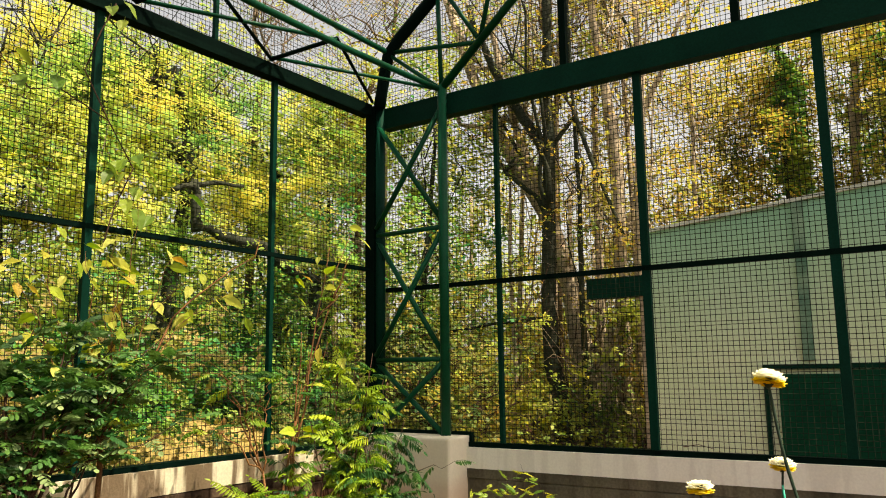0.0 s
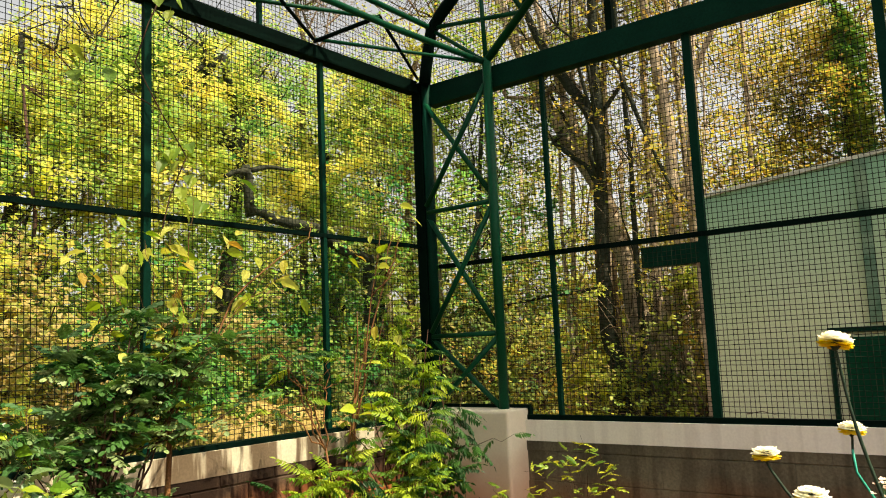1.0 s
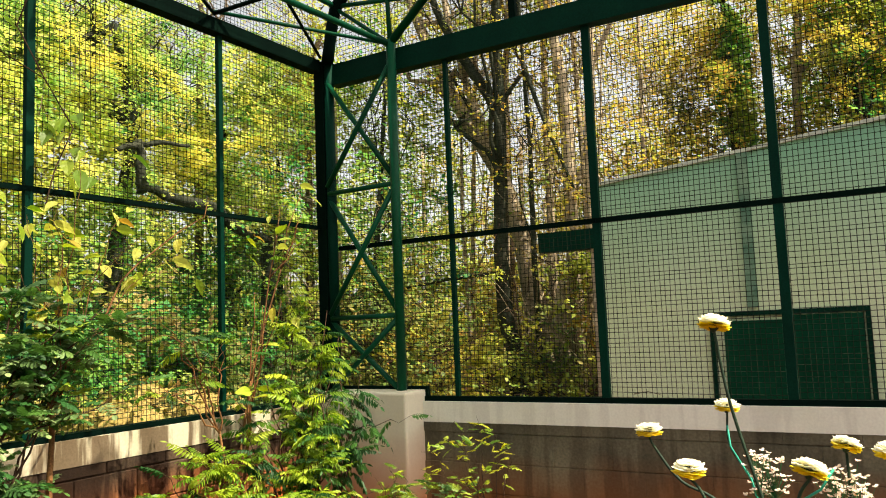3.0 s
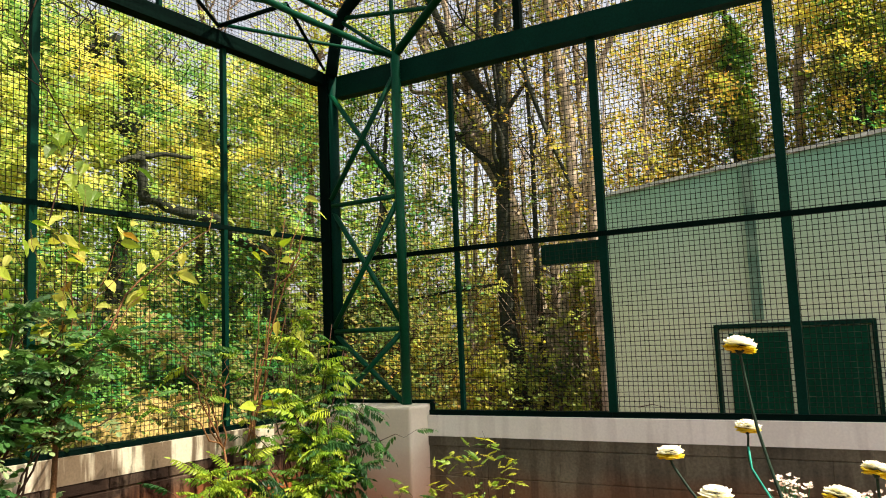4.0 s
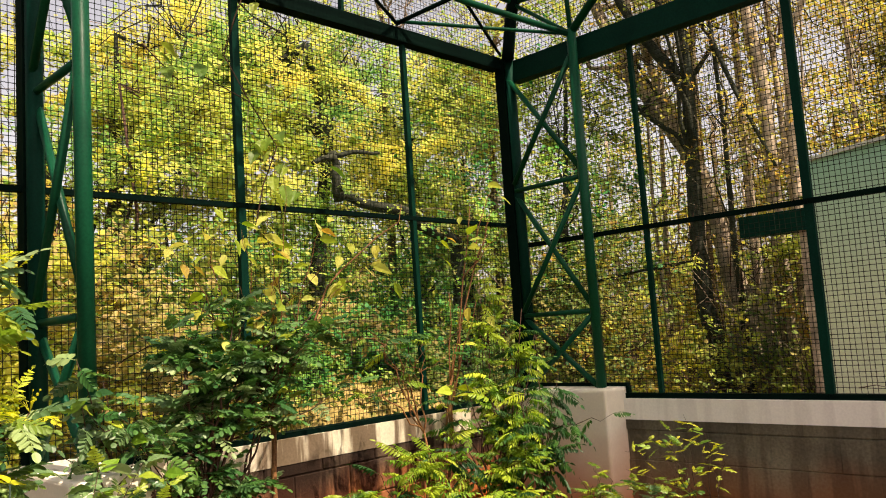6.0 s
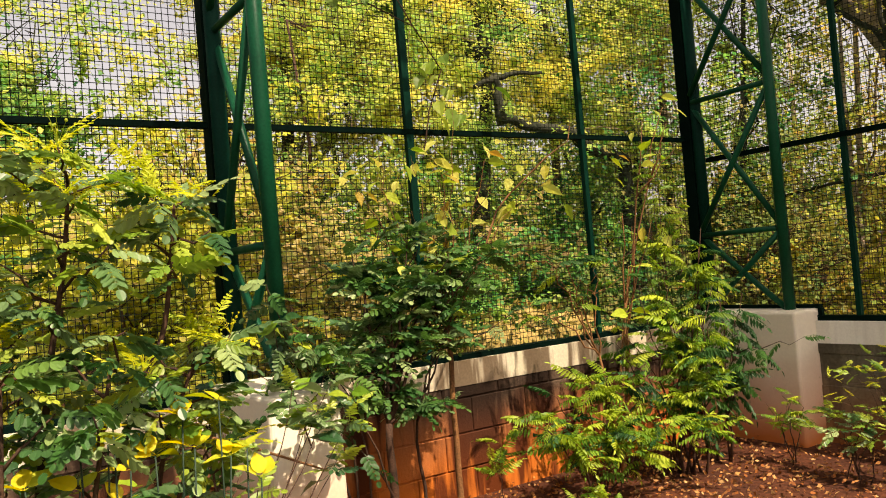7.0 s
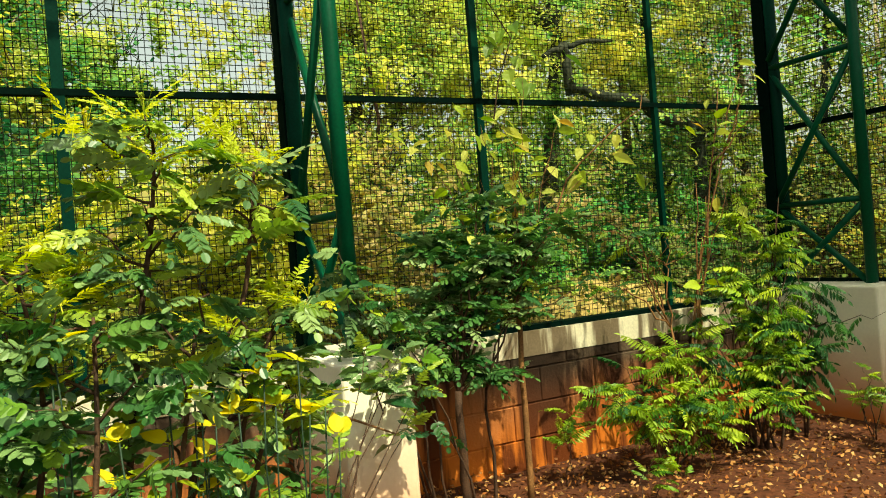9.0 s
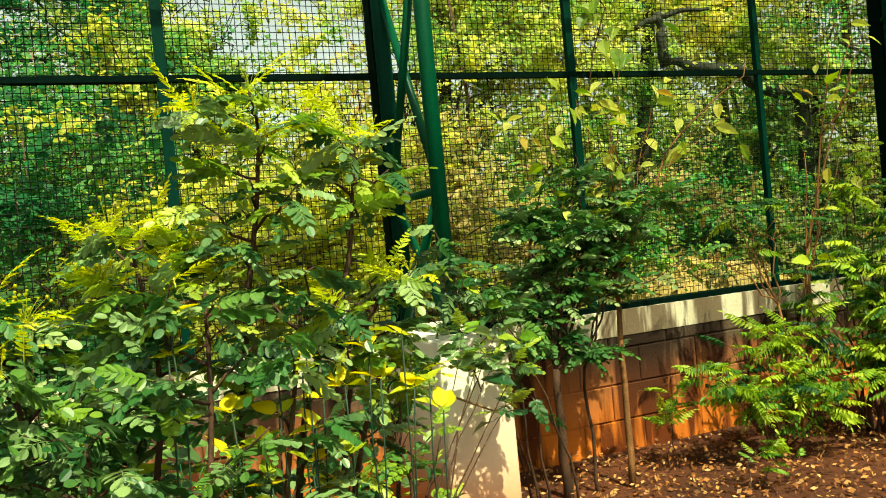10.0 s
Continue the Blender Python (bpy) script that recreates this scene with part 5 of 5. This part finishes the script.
shrub("weed", "leafy green weed before the plastered pier", (1.05, -4.05, 0.0), [(0.95, -3.9, 0.5), (1.0, -3.84, 0.42), (1.0, -3.95, 0.62)], CASSIA_LIGHT + BROAD, 8, 0.005, TWIG, 0.5, (0.6, 0.9), "frond", 0.02, (-0.3, 0.5), 1, "weed", "weeds")
for y, zs in ((-4.56, (0.97, 0.91)), (-4.65, (1.02, 0.95)), (-4.59, (1.03, 1.06)), (-4.51, (0.99, 0.84)), (-4.68, (0.81, 0.89)), (-4.56, (0.78, 0.84)), (-4.85, (1.18, 1.1)), (-4.44, (1.06, 0.99)), (-4.36, (1.08, 0.96)), (-4.3, (0.9, 0.97)), (-4.72, (0.97, 0.88))):
    t = thing("croton", "low plant with large golden-yellow leaves", "foliage plant", (2.12, y, 0), "golden plants")
    for z in zs:
        at = Vector((2.16, y + rng.normal(0, 0.015), z - 0.02))
        part("stem", Build().tube(bend((2.12, y, -0.02), at, 0.008, 5), [0.003, 0.003, 0.0025, 0.0025, 0.002, 0.002], 5), STALK_DARK, t, "", True)
        for k in (-1, 0, 1):
            piece("leaf", GOLD[int(rng.integers(3))], t, aim(at, (rng.uniform(-0.7, -0.2), 0.75 * k + rng.normal(0, 0.2), rng.uniform(-0.1, 0.7)), rng.uniform(-0.4, 0.4), rng.uniform(0.3, 0.5)))
weed = shrub("weed", "blue-green weed with yellow young leaves leaning across the pier", (1.25, -4.1, 0.0), [(1.0, -3.72, 0.92), (1.0, -3.65, 0.82), (1.0, -3.57, 0.78), (1.0, -3.46, 0.8), (1.0, -3.55, 0.62), (1.0, -3.56, 0.9)], CASSIA + CASSIA_LIGHT + BROAD + BROAD, 9, 0.005, TWIG, 0.8, (0.7, 1.1), "frond", 0.02, (-0.6, 0.4), 0, "weed", "weeds")
part("stem", Build().tube([(1.1, -4.1, 0.8), (1.05, -3.94, 0.73), (1.0, -3.78, 0.65), (1.0, -3.62, 0.57), (1.0, -3.54, 0.59)], [0.006, 0.006, 0.005, 0.004, 0.003], 5), TWIG_RED, weed, "", True)

# vine on the mesh
vine = thing("vine", "thin climbing vine with broad leaves on the mesh", "vine", (0.1, -2.5, 2.0))
vp = [(0.3, -2.6, 1.9), (0.12, -2.42, 2.2), (0.1, -2.3, 2.45), (0.07, -2.45, 2.7), (0.06, -2.6, 2.95), (0.06, -2.52, 3.2), (0.1, -2.46, 3.38)]
part("stem", Build().tube(vp, 0.004, 5), TWIG, vine, "", True)
part("stem", Build().tube([vp[3], (0.08, -2.75, 2.8), (0.08, -2.9, 2.75), (0.1, -3.1, 2.9)], 0.0035, 5), TWIG, vine, "", True)
for y, z in [(-2.51, 2.41), (-2.46, 2.38), (-2.39, 2.46), (-2.32, 2.49), (-2.26, 2.42), (-2.24, 2.37), (-2.3, 2.31), (-2.43, 2.44), (-2.36, 2.4), (-2.39, 2.16), (-2.32, 2.2), (-2.2, 2.16), (-2.37, 2.24), (-2.28, 2.3), (-1.98, 2.34),
             (-3.04, 2.88), (-3.05, 2.83), (-3.0, 2.76), (-2.81, 2.85), (-2.75, 2.92), (-2.81, 2.82), (-2.46, 3.36), (-2.43, 3.26), (-2.52, 3.3)]:
    piece("leaf", VINE[int(rng.integers(3))], vine, aim((0.15, y, z + 0.03), (rng.uniform(0.2, 0.8), rng.normal(0, 0.5), rng.uniform(-1, -0.4)), rng.uniform(-0.5, 0.5), rng.uniform(0.95, 1.45)))



# ---- flowers ----
def petals(b, n, radius, lift, length, width, z0, r):
    for k in range(n):
        a = 2 * math.pi * (k + r.uniform(-0.2, 0.2)) / n
        d = Vector((math.cos(a), math.sin(a), 0))
        up = lift + r.normal(0, 0.07)
        p = d * radius * 0.25 + Vector((0, 0, z0))
        q = d * (radius * 0.25 + length * r.uniform(0.82, 1.1)) + Vector((0, 0, z0 + up * length))
        b.leaf(p, q, width, -0.15, (0, 0, 1), -0.05, 1.0)


def flower_head(seed):
    r = np.random.default_rng(seed)
    low, top = Build(), Build()
    petals(low, 22, 0.03, -0.28, 0.021, 0.017, 0.001, r)
    petals(low, 22, 0.03, -0.1, 0.024, 0.018, 0.003, r)
    petals(top, 24, 0.03, 0.04, 0.024, 0.019, 0.007, r)
    petals(top, 22, 0.027, 0.16, 0.022, 0.019, 0.010, r)
    petals(top, 18, 0.022, 0.28, 0.018, 0.018, 0.013, r)
    petals(top, 14, 0.016, 0.4, 0.014, 0.016, 0.015, r)
    petals(top, 9, 0.008, 0.6, 0.009, 0.013, 0.017, r)
    cup = Build().tube([(0, 0, -0.012), (0, 0, -0.004), (0, 0, 0.004), (0, 0, 0.012)], [0.003, 0.009, 0.013, 0.008], 8)
    return low.mesh("petals", PETAL_DEEP), top.mesh("petals", PETAL), cup.mesh("calyx", STALK_DARK)


HEADS = [flower_head(s) for s in (1, 2, 3)]


def flower(head, foot, via, size, kind):
    """A chrysanthemum on a bent stalk rooted in the soil."""
    t = thing("chrysanthemum", "pale yellow chrysanthemum on a long dark stalk", "flower", (foot[0], foot[1], 0.0), "chrysanthemums")
    h = Vector(head)
    pts = [Vector((foot[0], foot[1], -0.02)), Vector(foot)] + [Vector(v) for v in via] + [h - Vector((0, 0, 0.01))]
    fine = []
    for i in range(len(pts) - 1):
        a, b, c, d = pts[max(i - 1, 0)], pts[i], pts[i + 1], pts[min(i + 2, len(pts) - 1)]
        for k in range(5):
            u = k / 5
            fine.append(0.5 * ((2 * b) + (c - a) * u + (2 * a - 5 * b + 4 * c - d) * u * u + (3 * b - a - 3 * c + d) * u ** 3))
    fine.append(pts[-1])
    part("stalk", Build().tube(fine, [0.004 * (1 - 0.35 * i / len(fine)) for i in range(len(fine))], 6), STALK_DARK, t, "", True)
    m = Matrix.Translation(h) @ Euler((rng.normal(0, 0.12), rng.normal(0, 0.12), rng.uniform(0, 6))).to_matrix().to_4x4() @ Matrix.Scale(size, 4)
    low, top, cup = HEADS[kind % 3]
    piece("outer_petals", low, t, m)
    piece("inner_petals", top, t, m)
    piece("calyx", cup, t, m)
    return t


flower((3.658, -3.35, 1.262), (3.79, -3.37, 0.7), [(3.727, -3.35, 0.928), (3.679, -3.35, 1.111)], 1.0, 0)
flower((3.458, -3.15, 1.030), (3.76, -3.2, 0.7), [(3.613, -3.15, 0.877), (3.522, -3.15, 0.929), (3.471, -3.15, 0.995)], 0.98, 1)
flower((3.605, -3.4, 0.996), (3.7, -3.42, 0.7), [(3.638, -3.4, 0.931)], 1.0, 2)
flower((3.575, -2.9, 1.060), (3.70, -2.9, 0.7), [(3.643, -2.9, 0.816), (3.631, -2.9, 0.88), (3.577, -2.9, 0.969)], 1.0, 0)
flower((3.817, -3.45, 1.016), (3.78, -3.45, 0.7), [(3.79, -3.45, 0.94)], 1.0, 1)
flower((3.858, -3.25, 1.030), (3.86, -3.25, 0.7), [(3.859, -3.25, 0.91)], 0.88, 2)
flower((3.935, -3.3, 1.028), (3.95, -3.3, 0.7), [(3.94, -3.3, 0.92)], 1.0, 0)
stake = thing("plant_tie", "bent teal plastic-coated wire holding flower stalks", "plant tie", (3.7, -2.9, 0.0))
part("wire", Build().tube([(3.68, -2.91, -0.02), (3.66, -2.91, 0.6), (3.636, -2.905, 0.83), (3.62, -2.905, 0.895), (3.578, -2.905, 0.97), (3.574, -2.905, 1.02)], 0.0026, 6), TIE, stake, "", True)
stake = thing("plant_tie", "bent teal plastic-coated wire holding flower stalks", "plant tie", (3.72, -3.4, 0.0))
part("wire", Build().tube([(3.72, -3.4, -0.02), (3.74, -3.4, 0.7), (3.76, -3.42, 0.93), (3.8, -3.43, 0.965), (3.83, -3.43, 0.985), (3.852, -3.43, 1.02)], 0.0022, 6), TIE, stake, "", True)
for x, y, z in ((3.70, -3.25, 0.995), (3.73, -3.27, 1.005), (3.855, -3.24, 0.985), (3.875, -3.26, 0.97), (3.83, -3.2, 0.97)):
    t = thing("blossom_sprig", "sprig of tiny pale pink blossoms", "flower", (x, y, 0.0), "pink sprigs")
    sb, pb = Build(), Build()
    top = Vector((x, y, z - 0.045))
    sb.tube([(x, y, -0.02), (x + 0.01, y, z * 0.5), tuple(top)], [0.003, 0.0026, 0.002], 5)
    for k in range(46):
        e = top + Vector((rng.normal(0, 0.015), rng.normal(0, 0.015), rng.uniform(-0.02, 0.06)))
        sb.tube([tuple(top - Vector((0, 0, 0.03))), tuple(e)], 0.0006, 3, caps=False)
        for a in range(5):
            w = Vector((math.cos(a * 1.257), math.sin(a * 1.257), rng.uniform(0.0, 0.9))) * 0.006
            pb.leaf(tuple(e), tuple(e + w), 0.0064, 0.0, (0, 0, 1), 0, 1.0)
    part("stalk", sb, STALK, t, "", True)
    part("blossoms", pb, PINK, t, "tiny pale pink blossoms", kind="stuff")
for x, y, h in ((3.84, -3.38, 0.92), (3.91, -3.4, 0.93), (3.74, -3.3, 0.86), (3.99, -3.34, 0.92), (3.61, -3.42, 0.86), (3.8, -3.42, 0.88)):
    shrub("bedding_plant", "bedding plant with yellow-green leaves under the flowers", (x, y, 0.0), [(x, y, h), (x + 0.03, y + 0.03, h * 0.96)], AGED if h < 0.88 else GOLD, 16, 0.004, STALK, 0.75, (0.2, 0.36), "leaf", 0.01, (0.0, 1.2), 0, "plant", "bedding plants")

# a straw-coloured mound beyond the mesh
mb = bmesh.new()
bmesh.ops.create_icosphere(mb, subdivisions=4, radius=1.0)
for v in mb.verts:
    n = noise.noise(v.co * 2.2) * 0.18 + noise.noise(v.co * 7) * 0.06
    v.co = Vector((v.co.x * 0.9, v.co.y * 1.3, v.co.z * 0.75)) * (1 + n)
me = bpy.data.meshes.new("mound")
mb.to_mesh(me)
mb.free()
me.materials.append(ROCK)
me.shade_smooth()
mound = new("mound", me)
mound.location = (-3.2, 0.9, 0.02)
tagged(mound, "sunlit straw-coloured earth mound behind the mesh", "mound")
gx = []
for v in me.vertices:
    gx += [np.array(v.co) + np.array(mound.location) + rng.normal(0, 0.03, 3) for _ in range(4)]
straw = tagged(new("dry_grass", leaves_mesh("dry_grass", np.array([p for p in gx if p[2] > 0.02]), 0.1, L_STRAW, 1.5)), "dry straw-coloured grass over the mound", "grass", kind="stuff")

# ---- fallen leaves ----
n = 70000
cx, cy = rng.uniform(0.08, 9.0, n), rng.uniform(-9.2, -0.08, n)
stay = rng.random(n) < np.exp(-((cx - 1.2) / 3.2) ** 2 - ((cy + 2.8) / 3.4) ** 2) * 0.85 + 0.1
cx, cy = cx[stay], cy[stay]
n = len(cx)
keep = (cx < 0.9) & (cy > -0.3)
cx[keep] += 0.9
cz = np.array([0.05 * (noise.noise(Vector((a * 0.9, b * 0.9, 0.3))) - 0.2) for a, b in zip(cx, cy)]) + rng.uniform(0.004, 0.045, n)
lit = leaves_mesh("leaf_litter", np.stack([cx, cy, cz], 1), 0.029, L_LITTER, 0.45)
litter = tagged(new("leaf_litter", lit), "layer of dry tan and brown fallen leaves", "leaf litter", kind="stuff")

# ---- piers and wall blocks ----
pm = chamfer_box("pier", PIER, 0.8, 0.34, 0.96, 0.022, 3)
pier = new("pier", pm)
pier.location = (0.06 + 0.4, -0.10, 0.365)
tagged(pier, "smooth cream plastered corner pier, soil-stained below", "pier", "piers", kind="structure")
pm2 = chamfer_box("pier", PIER, 0.74, 0.32, 0.96, 0.02, 3)
for y in (-3.59, -7.2):
    pier = new("pier", pm2)
    pier.location = (0.06 + 0.37, y, 0.365)
    tagged(pier, "cream plastered pier under a lattice column", "pier", "piers", kind="structure")

rail("bottom_rail", "dark steel angle across the pier top", Build().box(0.07, 0.875, -0.015, 0.02, 0.846, 0.87).box(0.862, 0.885, -0.015, 0.02, TOP + 0.035, 0.846), group="bottom rails")
blk = chamfer_box("block", BLOCK, 0.02, 0.392, 0.192, 0.004)
half = chamfer_box("block", BLOCK, 0.02, 0.392, 0.062, 0.004)
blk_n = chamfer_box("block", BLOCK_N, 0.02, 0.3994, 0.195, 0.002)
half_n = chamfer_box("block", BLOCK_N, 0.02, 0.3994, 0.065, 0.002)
for row, (z, me, me_n) in enumerate(((0.588, half, half_n), (0.452, blk, blk_n), (0.252, blk, blk_n), (0.052, blk, blk_n))):
    for k in range(23):
        y = -0.25 - 0.4 * k - (0.2 if row % 2 else 0)
        piece("block", me, wall_w, Matrix.Translation((0.04 + rng.normal(0, 0.0012), y, z)))
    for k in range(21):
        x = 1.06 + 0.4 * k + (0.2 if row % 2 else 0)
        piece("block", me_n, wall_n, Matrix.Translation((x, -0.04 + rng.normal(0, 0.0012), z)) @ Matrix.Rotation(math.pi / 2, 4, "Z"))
